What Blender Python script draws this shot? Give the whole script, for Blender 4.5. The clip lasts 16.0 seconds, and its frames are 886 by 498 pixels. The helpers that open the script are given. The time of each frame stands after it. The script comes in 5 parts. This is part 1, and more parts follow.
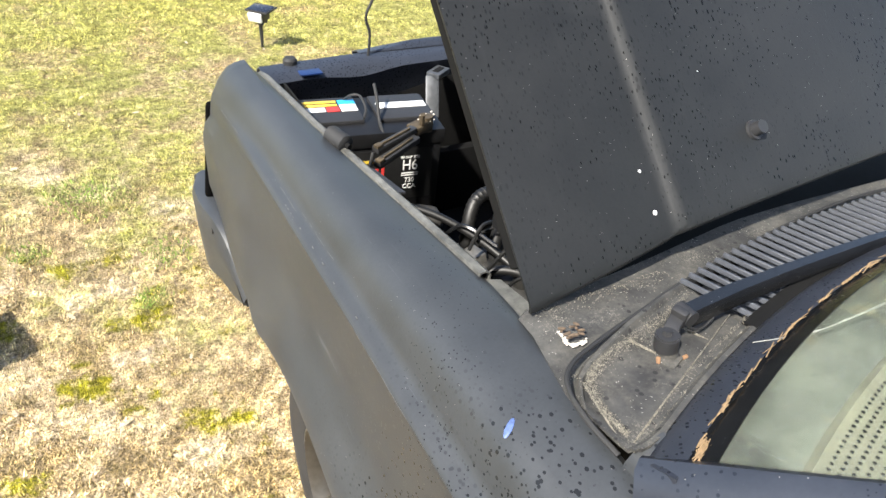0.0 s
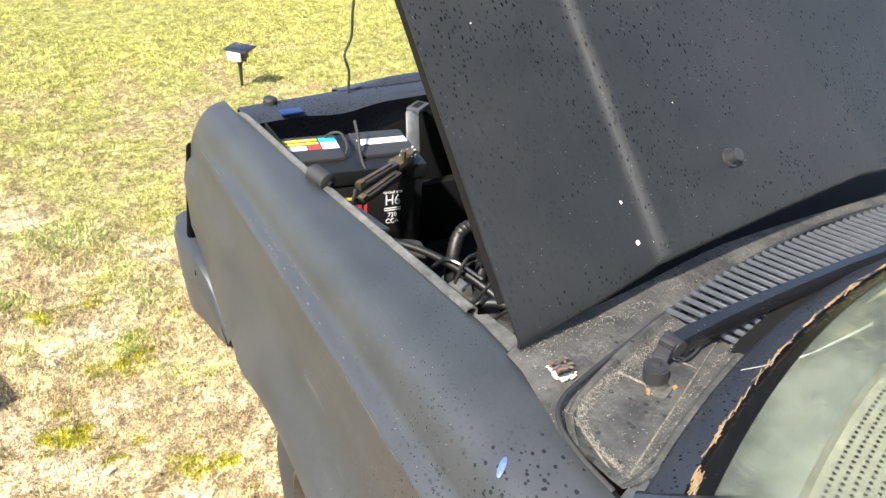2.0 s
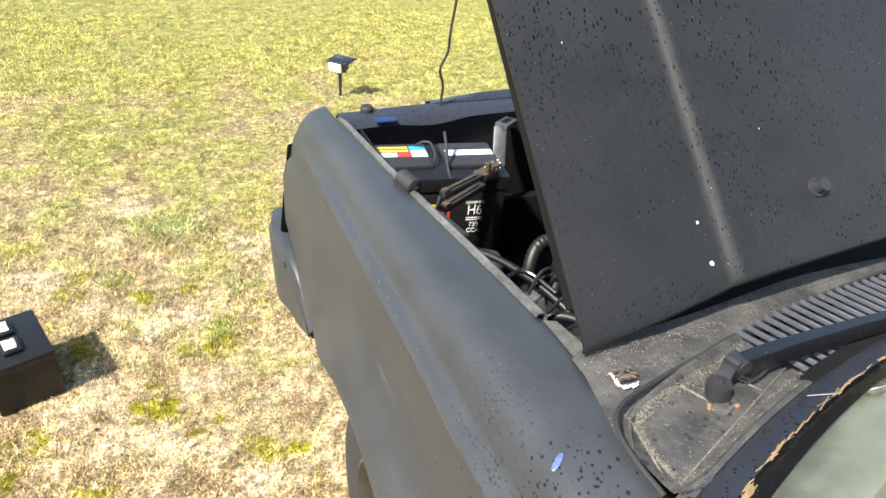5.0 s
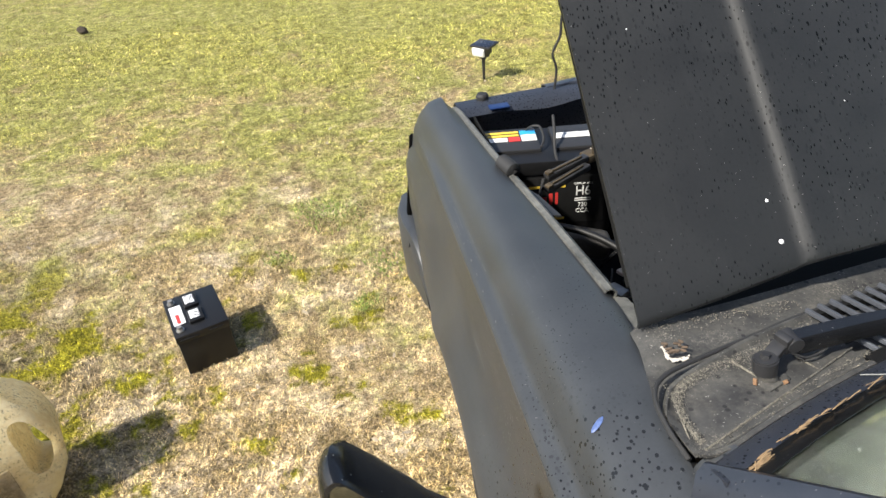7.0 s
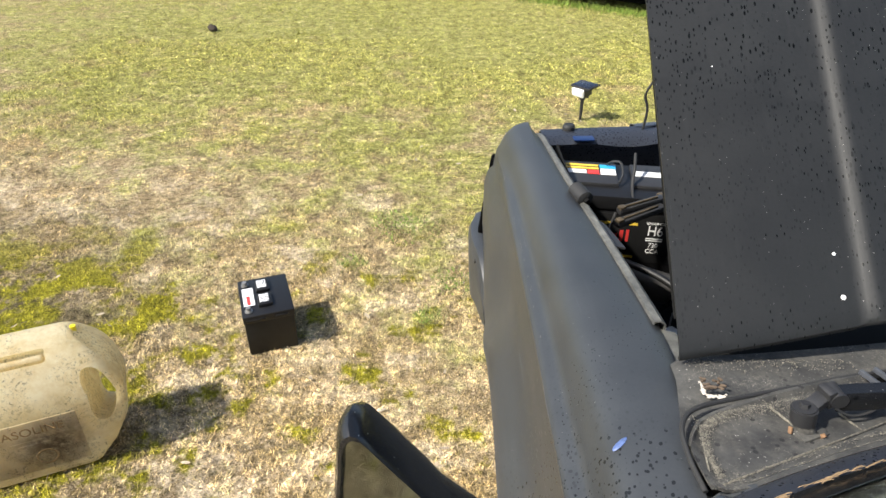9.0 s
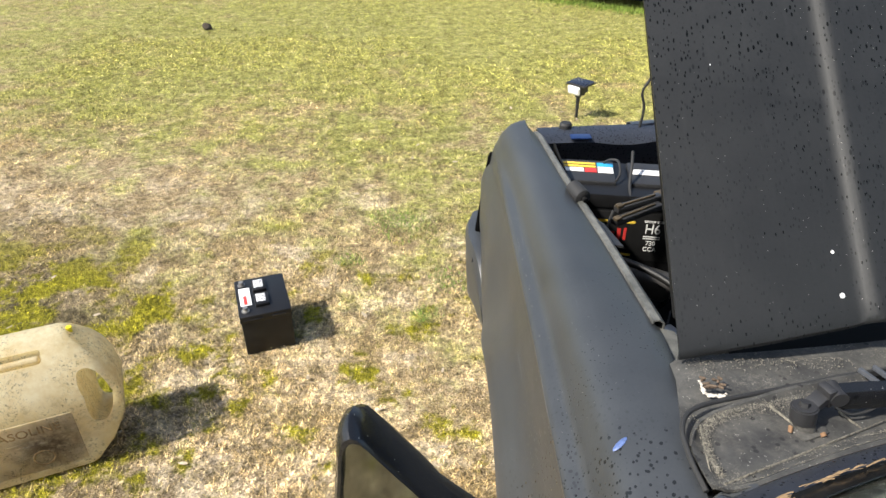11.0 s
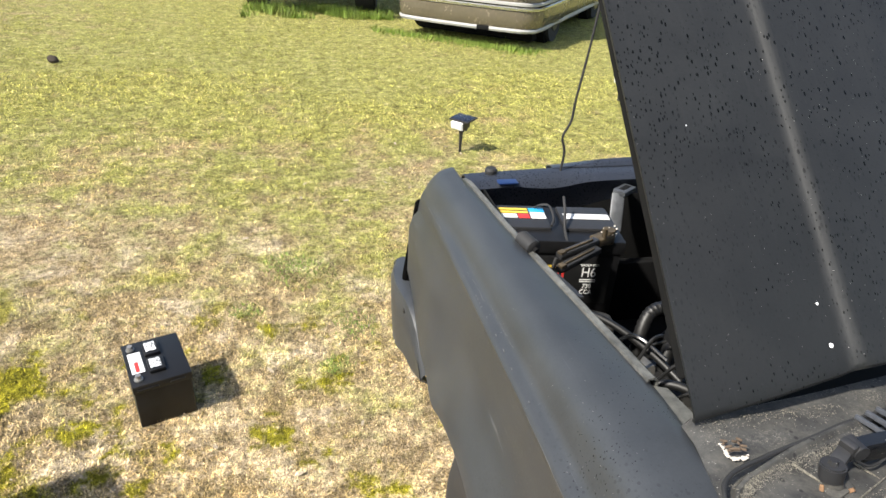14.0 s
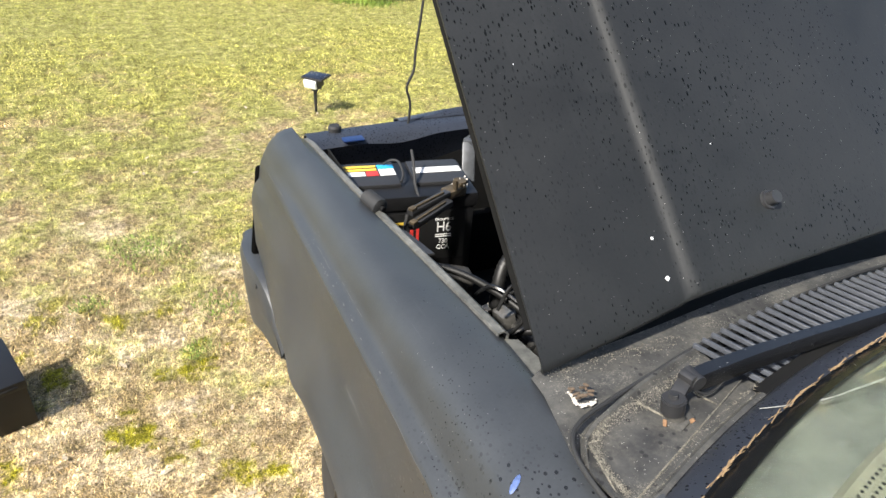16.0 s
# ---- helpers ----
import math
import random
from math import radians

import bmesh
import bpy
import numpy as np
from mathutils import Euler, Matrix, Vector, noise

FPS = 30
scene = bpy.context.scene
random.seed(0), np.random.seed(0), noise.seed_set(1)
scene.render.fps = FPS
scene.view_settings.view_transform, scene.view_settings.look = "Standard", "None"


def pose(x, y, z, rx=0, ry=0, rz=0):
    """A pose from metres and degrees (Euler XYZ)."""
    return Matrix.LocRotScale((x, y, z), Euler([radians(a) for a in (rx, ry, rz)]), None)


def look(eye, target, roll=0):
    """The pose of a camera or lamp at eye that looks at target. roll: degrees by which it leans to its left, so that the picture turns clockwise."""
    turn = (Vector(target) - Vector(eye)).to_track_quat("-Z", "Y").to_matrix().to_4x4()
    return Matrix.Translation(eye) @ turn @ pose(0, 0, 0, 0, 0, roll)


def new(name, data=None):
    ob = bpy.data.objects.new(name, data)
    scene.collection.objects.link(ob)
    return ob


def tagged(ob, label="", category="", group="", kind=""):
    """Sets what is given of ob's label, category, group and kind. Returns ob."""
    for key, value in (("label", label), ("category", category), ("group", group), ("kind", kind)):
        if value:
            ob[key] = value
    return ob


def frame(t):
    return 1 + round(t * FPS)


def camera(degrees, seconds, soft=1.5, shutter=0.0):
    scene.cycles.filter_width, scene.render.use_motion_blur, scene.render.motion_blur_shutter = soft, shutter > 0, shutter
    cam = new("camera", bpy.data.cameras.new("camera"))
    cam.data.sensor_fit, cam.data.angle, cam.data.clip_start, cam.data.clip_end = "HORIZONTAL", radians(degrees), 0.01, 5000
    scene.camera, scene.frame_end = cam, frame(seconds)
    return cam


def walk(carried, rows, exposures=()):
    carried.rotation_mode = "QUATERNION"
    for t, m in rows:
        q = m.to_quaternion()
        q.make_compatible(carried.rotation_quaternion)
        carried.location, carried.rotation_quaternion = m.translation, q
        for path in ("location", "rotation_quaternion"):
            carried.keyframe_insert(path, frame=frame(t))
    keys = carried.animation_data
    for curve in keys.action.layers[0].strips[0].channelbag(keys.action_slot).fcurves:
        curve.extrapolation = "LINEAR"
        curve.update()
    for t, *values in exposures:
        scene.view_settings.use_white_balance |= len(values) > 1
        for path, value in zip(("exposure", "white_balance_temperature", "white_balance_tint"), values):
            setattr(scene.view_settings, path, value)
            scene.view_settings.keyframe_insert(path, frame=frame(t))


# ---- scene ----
cam = camera(68.9, 16.0)
PATH = [
    (0, (0.073, 0.059, 1.535), (0.923, 1.427, 0.35), 6.2),
    (0.5, (0.074, 0.07, 1.532), (0.978, 1.445, 0.396), 6.4),
    (1, (0.071, 0.068, 1.535), (0.969, 1.452, 0.404), 6.4),
    (1.5, (0.074, 0.066, 1.539), (0.981, 1.458, 0.426), 5.7),
    (2, (0.074, 0.064, 1.541), (0.987, 1.458, 0.435), 5.1),
    (2.5, (0.074, 0.063, 1.539), (0.993, 1.452, 0.432), 5.1),
    (3, (0.077, 0.058, 1.546), (1.004, 1.457, 0.459), 4.6),
    (3.5, (0.082, 0.054, 1.546), (1.018, 1.442, 0.451), 4.1),
    (4, (0.089, 0.061, 1.541), (1.042, 1.419, 0.424), 4.2),
    (4.3, (0.077, 0.053, 1.547), (0.97, 1.468, 0.45), 4.0),
    (4.5, (0.056, 0.039, 1.549), (0.855, 1.53, 0.482), 4.9),
    (4.7, (0.054, 0.032, 1.546), (0.807, 1.544, 0.474), 5.5),
    (6.8, (0.125, -0.058, 1.605), (0.454, 1.578, 0.503), -5.5),
    (7, (0.138, -0.07, 1.594), (0.363, 1.564, 0.462), -4.7),
    (7.2, (0.142, -0.088, 1.596), (0.195, 1.563, 0.469), -4.3),
    (7.5, (0.165, -0.095, 1.585), (0.07, 1.587, 0.509), -2.0),
    (7.7, (0.157, -0.115, 1.592), (0.082, 1.611, 0.585), -0.5),
    (8, (0.158, -0.126, 1.586), (0.073, 1.597, 0.574), -0.8),
    (8.5, (0.159, -0.121, 1.576), (0.159, 1.592, 0.544), 0.3),
    (9, (0.158, -0.116, 1.575), (0.158, 1.592, 0.533), 0.1),
    (9.2, (0.158, -0.115, 1.575), (0.154, 1.595, 0.538), -0.3),
    (11.5, (0.155, -0.11, 1.576), (0.181, 1.593, 0.527), 0.4),
    (12, (0.167, -0.093, 1.577), (0.255, 1.608, 0.528), -0.7),
    (12.2, (0.179, -0.081, 1.591), (0.333, 1.632, 0.57), -3.2),
    (12.5, (0.153, -0.059, 1.587), (0.54, 1.605, 0.548), -0.3),
    (12.7, (0.113, -0.054, 1.599), (0.516, 1.622, 0.586), 1.6),
    (13, (0.056, -0.039, 1.612), (0.437, 1.671, 0.646), 2.6),
    (13.2, (0.039, -0.024, 1.592), (0.429, 1.68, 0.621), 4.0),
    (13.5, (-0.002, -0.028, 1.592), (0.392, 1.69, 0.646), 5.8),
    (14, (0.012, -0.026, 1.591), (0.424, 1.68, 0.632), 3.5),
    (14.5, (0.046, -0.019, 1.597), (0.532, 1.682, 0.664), 2.1),
    (15, (0.05, -0.018, 1.586), (0.573, 1.653, 0.619), 2.9),
    (15.5, (0.053, -0.003, 1.575), (0.652, 1.611, 0.557), 3.3),
    (16, (0.085, 0.016, 1.564), (0.839, 1.544, 0.517), 4.2),
]
walk(cam, [(t, look(eye, target, roll)) for t, eye, target, roll in PATH],
     exposures=[(0.0, 1.18), (1.5, 1.33), (4.7, 1.22), (6.8, 0.70), (12.0, 0.71), (14.0, 0.755), (15.5, 0.80), (16.0, 0.92)])


# ---- world, sun ----
SUN_FROM = Vector((-0.82, -0.36, 0.98)).normalized()
world = bpy.data.worlds.new("sky")
scene.world = world
world.use_nodes = True
wn = world.node_tree.nodes
sky = wn.new("ShaderNodeTexSky")
sky.sky_type, sky.sun_disc = "NISHITA", False
sky.sun_elevation = math.asin(SUN_FROM.z)
sky.sun_rotation = math.atan2(SUN_FROM.x, SUN_FROM.y)
sky.dust_density = 2.0
wn["Background"].inputs["Strength"].default_value = 0.14
world.node_tree.links.new(sky.outputs["Color"], wn["Background"].inputs["Color"])
sun = new("sun", bpy.data.lights.new("sun", "SUN"))
sun.data.energy, sun.data.angle, sun.data.color = 4.9, radians(2.5), (1.0, 0.95, 0.86)
sun.matrix_world = look(SUN_FROM * 20, (0, 0, 0))


# ---- materials ----
class Mat:
    """A small builder for node materials."""

    def __init__(self, name, color=(0.5, 0.5, 0.5), rough=0.6, metal=0.0, spec=0.5):
        self.m = bpy.data.materials.new(name)
        self.m.use_nodes = True
        self.t = self.m.node_tree
        self.b = self.t.nodes["Principled BSDF"]
        self.b.inputs["Base Color"].default_value = (*color, 1)
        self.b.inputs["Roughness"].default_value = rough
        self.b.inputs["Metallic"].default_value = metal
        self.b.inputs["Specular IOR Level"].default_value = spec
        self.coord = None

    def node(self, kind, **values):
        n = self.t.nodes.new("ShaderNode" + kind)
        for key, value in values.items():
            n.inputs[key.replace("_", " ")].default_value = value
        return n

    def link(self, a, b):
        self.t.links.new(a, b)

    def pos(self, scale=(1, 1, 1), world_space=False):
        src = self.node("NewGeometry").outputs["Position"] if world_space else self.node("TexCoord").outputs["Object"]
        if tuple(scale) == (1, 1, 1):
            return src
        mp = self.node("Mapping")
        mp.inputs["Scale"].default_value = scale
        self.link(src, mp.inputs["Vector"])
        return mp.outputs["Vector"]

    def noise(self, scale, detail=4.0, rough=0.55, stretch=(1, 1, 1), world_space=False):
        n = self.node("TexNoise", Scale=scale, Detail=detail, Roughness=rough)
        self.link(self.pos(stretch, world_space), n.inputs["Vector"])
        return n.outputs["Fac"]

    def dots(self, scale, size, stretch=(1, 1, 1), world_space=False, rand=1.0):
        """1 inside scattered small spots, else 0."""
        v = self.node("TexVoronoi", Scale=scale, Randomness=rand)
        self.link(self.pos(stretch, world_space), v.inputs["Vector"])
        return self.ramp(v.outputs["Distance"], size * 0.75, size, 1, 0)

    def ramp(self, fac, lo, hi, a=0.0, b=1.0):
        r = self.node("MapRange", From_Min=lo, From_Max=hi, To_Min=a, To_Max=b)
        self.link(fac, r.inputs["Value"])
        return r.outputs["Result"]

    def math(self, op, a, b):
        n = self.node("Math")
        n.operation = op
        for k, v in enumerate((a, b)):
            if hasattr(v, "is_output"):
                self.link(v, n.inputs[k])
            else:
                n.inputs[k].default_value = v
        return n.outputs[0]

    def mix(self, fac, a, b):
        n = self.node("Mix")
        n.data_type = "RGBA"
        for k, v in ((0, fac), (6, a), (7, b)):
            if hasattr(v, "is_output"):
                self.link(v, n.inputs[k])
            else:
                n.inputs[k].default_value = v if k == 0 else (*v, 1)
        return n.outputs[2]

    def color(self, c):
        self.link(c, self.b.inputs["Base Color"])
        return self

    def rough(self, r):
        self.link(r, self.b.inputs["Roughness"])
        return self

    def bump(self, h, strength=0.3, distance=0.002):
        n = self.node("Bump", Strength=strength, Distance=distance)
        self.link(h, n.inputs["Height"])
        self.link(n.outputs["Normal"], self.b.inputs["Normal"])
        return self


def simple(name, color, rough=0.6, metal=0.0, grain=60.0, vary=0.25, bump=0.15, spec=0.5):
    """A plain surface with grain and soft stains."""
    m = Mat(name, color, rough, metal, spec)
    f = m.math("ADD", m.math("MULTIPLY", m.noise(grain), 0.5), m.math("MULTIPLY", m.noise(grain / 9), 0.5))
    dark = tuple(c * (1 - vary) for c in color)
    light = tuple(min(1, c * (1 + vary)) for c in color)
    m.color(m.mix(m.ramp(f, 0.3, 0.7), dark, light))
    m.rough(m.ramp(f, 0.3, 0.7, max(0.02, rough - 0.08), min(1, rough + 0.08)))
    if bump:
        m.bump(f, bump)
    return m.m


def paint_material(name, base, rough, spec, drops, stretch, dust, rear=None):
    """Matt brushed-on black paint with dried dust, scattered rain drops of several sizes, fine scratches and pale specks."""
    m = Mat(name, base, rough, 0, spec)
    big, mid, fine = m.noise(2.2, 5, 0.6), m.noise(14, 5, 0.6), m.noise(240, 3, 0.6)
    d = m.math("ADD", m.math("MULTIPLY", big, 0.45), m.math("ADD", m.math("MULTIPLY", mid, 0.35), m.math("MULTIPLY", fine, 0.2)))
    c = m.mix(m.ramp(d, 0.38, 0.62), tuple(v * 0.80 for v in base), tuple(v * 1.12 + dust for v in base))
    streak = m.ramp(m.noise(26, 4, 0.6, (3, 0.35, 0.35)), 0.56, 0.72, 0, 0.4)
    c = m.mix(streak, c, tuple(v + dust * 2.0 for v in base))
    wet = None
    for scale, size, cell, lo, hi in drops:
        field = m.math("MULTIPLY", m.dots(scale, size, stretch), m.ramp(m.noise(cell, 2), lo, hi))
        wet = field if wet is None else m.math("MAXIMUM", wet, field)
    if rear:
        place = m.node("SeparateXYZ")
        m.link(m.pos(), place.inputs[0])
        wet = m.math("MULTIPLY", wet, m.ramp(m.math("ADD", place.outputs["Y"], m.math("MULTIPLY", m.noise(5, 3), 0.5)), rear[0], rear[1], 0.12, 1.0))
    c = m.mix(m.math("MULTIPLY", wet, 0.8), c, tuple(v * 0.25 for v in base))
    speck = m.math("MULTIPLY", m.dots(120, 0.07), m.ramp(m.noise(7), 0.47, 0.56))
    c = m.mix(speck, c, (0.24, 0.235, 0.22))
    scratch = m.math("MULTIPLY", m.ramp(m.noise(60, 2, 0.5, (7, 0.12, 0.5)), 0.70, 0.74, 0, 0.5), m.ramp(m.noise(4, 2), 0.5, 0.6))
    c = m.mix(scratch, c, tuple(v * 2.4 + 0.01 for v in base))
    m.color(c)
    m.link(m.math("MULTIPLY", m.math("SUBTRACT", 1.0, m.math("MULTIPLY", wet, 0.45)), spec), m.b.inputs["Specular IOR Level"])
    r = m.ramp(d, 0.3, 0.7, rough - 0.05, rough + 0.07)
    m.rough(m.math("SUBTRACT", r, m.math("MULTIPLY", wet, 0.28)))
    m.bump(m.math("ADD", fine, m.math("ADD", m.math("MULTIPLY", mid, 0.6), m.math("MULTIPLY", wet, 0.5))), 0.14, 0.001)
    return m


PAINT = paint_material("black_paint", (0.0325, 0.0358, 0.0395), 0.43, 0.45,
                       ((120, 0.25, 2.6, 0.40, 0.52), (150, 0.23, 3.1, 0.42, 0.54), (190, 0.17, 6.5, 0.44, 0.56)), (1, 0.8, 0.8), 0.005, (0.92, 0.68)).m
hp = paint_material("black_hood_paint", (0.0140, 0.0150, 0.0154), 0.52, 0.28,
                    ((130, 0.22, 3.2, 0.46, 0.58), (165, 0.21, 2.7, 0.36, 0.56), (220, 0.21, 6.5, 0.40, 0.56)), (1, 0.42, 0.42), 0.004)
# A lower corner of the hood, slightly darker in colour, with a straight upper edge.
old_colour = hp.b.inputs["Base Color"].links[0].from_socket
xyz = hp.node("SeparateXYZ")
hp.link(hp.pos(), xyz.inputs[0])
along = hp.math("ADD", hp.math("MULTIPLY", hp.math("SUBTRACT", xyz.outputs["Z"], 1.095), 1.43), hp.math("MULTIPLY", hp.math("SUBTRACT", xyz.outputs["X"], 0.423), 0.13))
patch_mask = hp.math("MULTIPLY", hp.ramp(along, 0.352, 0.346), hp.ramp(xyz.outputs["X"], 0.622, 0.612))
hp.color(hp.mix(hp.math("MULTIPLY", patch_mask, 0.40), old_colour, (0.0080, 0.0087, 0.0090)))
HOODP = hp.m
FRAMEP = paint_material("blue_black_frame_paint", (0.022, 0.026, 0.036), 0.36, 0.5, ((150, 0.26, 5.0, 0.48, 0.58), (210, 0.2, 6.5, 0.44, 0.56)), (1, 1, 1), 0.004).m
GLOSSY = paint_material("rain_wet_plastic", (0.009, 0.0095, 0.0105), 0.24, 0.5, ((95, 0.28, 9.0, 0.48, 0.56), (170, 0.2, 11.0, 0.44, 0.56)), (1, 1, 1), 0.003).m
# Near-black: the shade inside the bay is put into this base colour.
DARK = simple("shade_black_recess", (0.005, 0.005, 0.005), 0.85, 0, 40, 0.4, 0.15, 0.2)
# The lamp gap's deep shade, put into an almost lightless colour.
VOID = simple("shade_black_lamp_gap", (0.002, 0.002, 0.002), 0.95, 0, 40, 0.4, 0.1, 0.05)
RUBBER = simple("black_rubber", (0.018, 0.018, 0.018), 0.7, 0, 90)
PLASTIC = simple("black_plastic", (0.022, 0.022, 0.023), 0.5, 0, 120, 0.2)
TYRE = simple("tyre_rubber", (0.02, 0.019, 0.018), 0.85, 0, 70, 0.4, 0.4)
RIM = simple("dirty_dark_rim", (0.075, 0.068, 0.058), 0.34, 0.6, 40, 0.4)
STEEL = simple("dull_steel", (0.30, 0.29, 0.27), 0.5, 0.8, 80, 0.4)
BRASS = simple("corroded_terminal", (0.085, 0.065, 0.04), 0.6, 0.4, 120, 0.5, 0.5)
GUTTER = simple("bare_gutter_metal", (0.12, 0.12, 0.11), 0.6, 0.2, 90, 0.6, 0.4)
BLUE = simple("old_blue_paint", (0.010, 0.028, 0.10), 0.4, 0, 50)
BLUECHIP = simple("pale_blue_chip", (0.07, 0.11, 0.25), 0.5, 0, 300, 0.5)
WHITE = simple("white_label", (0.72, 0.72, 0.70), 0.5, 0, 150, 0.1)
GREYLABEL = simple("grey_print", (0.34, 0.35, 0.36), 0.5, 0, 200, 0.15)
YELLOW = simple("yellow_label", (0.75, 0.52, 0.06), 0.5, 0, 150, 0.1)
RED = simple("red_label", (0.55, 0.04, 0.035), 0.5, 0, 150, 0.15)
CYAN = simple("cyan_label", (0.03, 0.33, 0.62), 0.45, 0, 150, 0.1)
STRAW = simple("dry_straw", (0.25, 0.17, 0.09), 0.8, 0, 200, 0.4)
BONE = simple("pale_droppings", (0.50, 0.46, 0.40), 0.8, 0, 200, 0.2, 0.5)
BROWN = simple("brown_crumbs", (0.085, 0.06, 0.04), 0.85, 0, 200, 0.4, 0.5)
HOSE = simple("black_hose", (0.008, 0.008, 0.008), 0.5, 0, 60)
BEIGE = simple("beige_car_paint", (0.19, 0.165, 0.125), 0.24, 0.5, 25, 0.15, 0.03)
CARTRIM = simple("pale_bumper_trim", (0.34, 0.335, 0.32), 0.45, 0, 40, 0.15)
CHROME = simple("dull_chrome", (0.6, 0.6, 0.58), 0.22, 0.9, 30, 0.15, 0.03)
STONE = simple("dark_clod", (0.06, 0.045, 0.03), 0.95, 0, 60, 0.5, 0.8)


def dusty_material():
    """Black cowl plastic with pale grit and dried silt."""
    m = Mat("gritty_black_cowl", (0.03, 0.03, 0.03), 0.75)
    grit = m.math("MULTIPLY", m.ramp(m.noise(420, 4, 0.75), 0.52, 0.66, 0, 0.8), m.ramp(m.noise(13, 6, 0.7), 0.50, 0.66))
    c = m.mix(m.ramp(m.noise(30, 5, 0.7), 0.35, 0.65), (0.020, 0.020, 0.020), (0.055, 0.054, 0.050))
    film = m.math("MULTIPLY", m.ramp(m.noise(17, 6, 0.72), 0.44, 0.62), m.ramp(m.noise(160, 5, 0.8), 0.38, 0.62, 0.2, 1.0))
    c = m.mix(m.math("MULTIPLY", film, 0.4), c, (0.15, 0.14, 0.115))
    c = m.mix(grit, c, (0.30, 0.275, 0.22))
    c = m.mix(m.math("MULTIPLY", m.dots(230, 0.16), m.ramp(m.noise(40, 4), 0.48, 0.6)), c, (0.30, 0.29, 0.26))
    m.color(m.mix(m.math("MULTIPLY", m.dots(75, 0.22), m.ramp(m.noise(9), 0.46, 0.56)), c, (0.010, 0.010, 0.010)))
    m.bump(m.noise(330, 4, 0.7), 0.4, 0.001)
    return m.m


COWL = dusty_material()


def silt_material():
    m = Mat("pale_silt", (0.3, 0.27, 0.2), 0.95)
    m.color(m.mix(m.ramp(m.noise(260, 5, 0.7), 0.35, 0.62), (0.05, 0.047, 0.04), (0.235, 0.215, 0.17)))
    m.bump(m.noise(260, 5, 0.7), 0.7, 0.002)
    return m.m


SILT = silt_material()


def ground_colour(m):
    """Colour of the lawn by place: pale sand and straw near the truck, greener further out, moss and painted tree shade
    by the jug.
    """
    sep = m.node("SeparateXYZ")
    m.link(m.pos(world_space=True), sep.inputs[0])
    wide, mid = m.noise(0.5, 5, 0.62, world_space=True), m.noise(3.3, 7, 0.7, world_space=True)
    fine, tiny = m.noise(30, 6, 0.72, world_space=True), m.noise(150, 4, 0.75, world_space=True)
    reach = m.math("ADD", sep.outputs["Y"], m.math("ADD", m.math("MULTIPLY", m.math("SUBTRACT", wide, 0.5), 6.0), m.math("MULTIPLY", m.math("SUBTRACT", mid, 0.5), 3.0)))
    far = m.ramp(reach, 1.0, 5.5)
    green = m.math("ADD", m.math("SUBTRACT", m.math("MULTIPLY", far, 0.30), m.ramp(sep.outputs["X"], -0.8, -4.5, 0.0, 0.13)), m.math("ADD", m.math("MULTIPLY", wide, 0.3), m.math("ADD", m.math("MULTIPLY", mid, 0.7), m.math("MULTIPLY", fine, 0.35))))
    soil = m.mix(m.ramp(fine, 0.34, 0.64), (0.30, 0.205, 0.12), (0.93, 0.77, 0.55))
    straw = m.mix(m.ramp(tiny, 0.32, 0.68), (0.12, 0.082, 0.036), (0.63, 0.48, 0.275))
    grass = m.mix(m.ramp(tiny, 0.30, 0.70), (0.122, 0.130, 0.026), (0.500, 0.465, 0.158))
    moss = m.mix(m.ramp(tiny, 0.3, 0.7), (0.11, 0.105, 0.006), (0.36, 0.325, 0.03))
    dry = m.mix(m.ramp(m.math("ADD", m.math("MULTIPLY", mid, 0.6), m.math("MULTIPLY", tiny, 0.4)), 0.47, 0.57), straw, soil)
    c = m.mix(m.ramp(green, 0.73, 0.90), dry, grass)
    bare = m.math("MULTIPLY", m.ramp(m.noise(2.3, 7, 0.72, world_space=True), 0.53, 0.60), m.ramp(m.math("ADD", reach, sep.outputs["Y"]), 7.0, 4.5))
    c = m.mix(m.math("MULTIPLY", bare, 0.85), c, m.mix(m.ramp(tiny, 0.3, 0.7), (0.42, 0.32, 0.21), (0.84, 0.72, 0.54)))
    clump = m.noise(9, 7, 0.78, world_space=True)
    c = m.mix(m.ramp(clump, 0.48, 0.36, 0, 0.6), c, (0.115, 0.095, 0.035))
    c = m.mix(m.ramp(clump, 0.54, 0.66, 0, 0.55), c, (0.70, 0.575, 0.33))
    by_jug = m.node("VectorMath")
    by_jug.operation = "DISTANCE"
    by_jug.inputs[1].default_value = (-1.95, 1.5, 0)
    m.link(m.pos(world_space=True), by_jug.inputs[0])
    ragged = m.math("ADD", by_jug.outputs["Value"], m.math("MULTIPLY", m.math("SUBTRACT", m.noise(1.6, 5, 0.65, world_space=True), 0.5), 1.6))
    leftward = m.ramp(ragged, 1.55, 0.75)
    # Soft tree shade left of the jug, put into the soil colour.
    tree_shade = m.mix(m.ramp(fine, 0.35, 0.65), (0.040, 0.032, 0.018), (0.165, 0.13, 0.08))
    c = m.mix(m.math("MULTIPLY", leftward, m.ramp(mid, 0.36, 0.56, 0.3, 0.9)), c, tree_shade)
    m_noise = m.math("ADD", m.noise(4.2, 8, 0.72, world_space=True), m.math("MULTIPLY", leftward, 0.10))
    mossy = m.math("MULTIPLY", m.ramp(m_noise, 0.54, 0.61), m.ramp(sep.outputs["Y"], 3.0, 2.2))
    c = m.mix(mossy, c, moss)
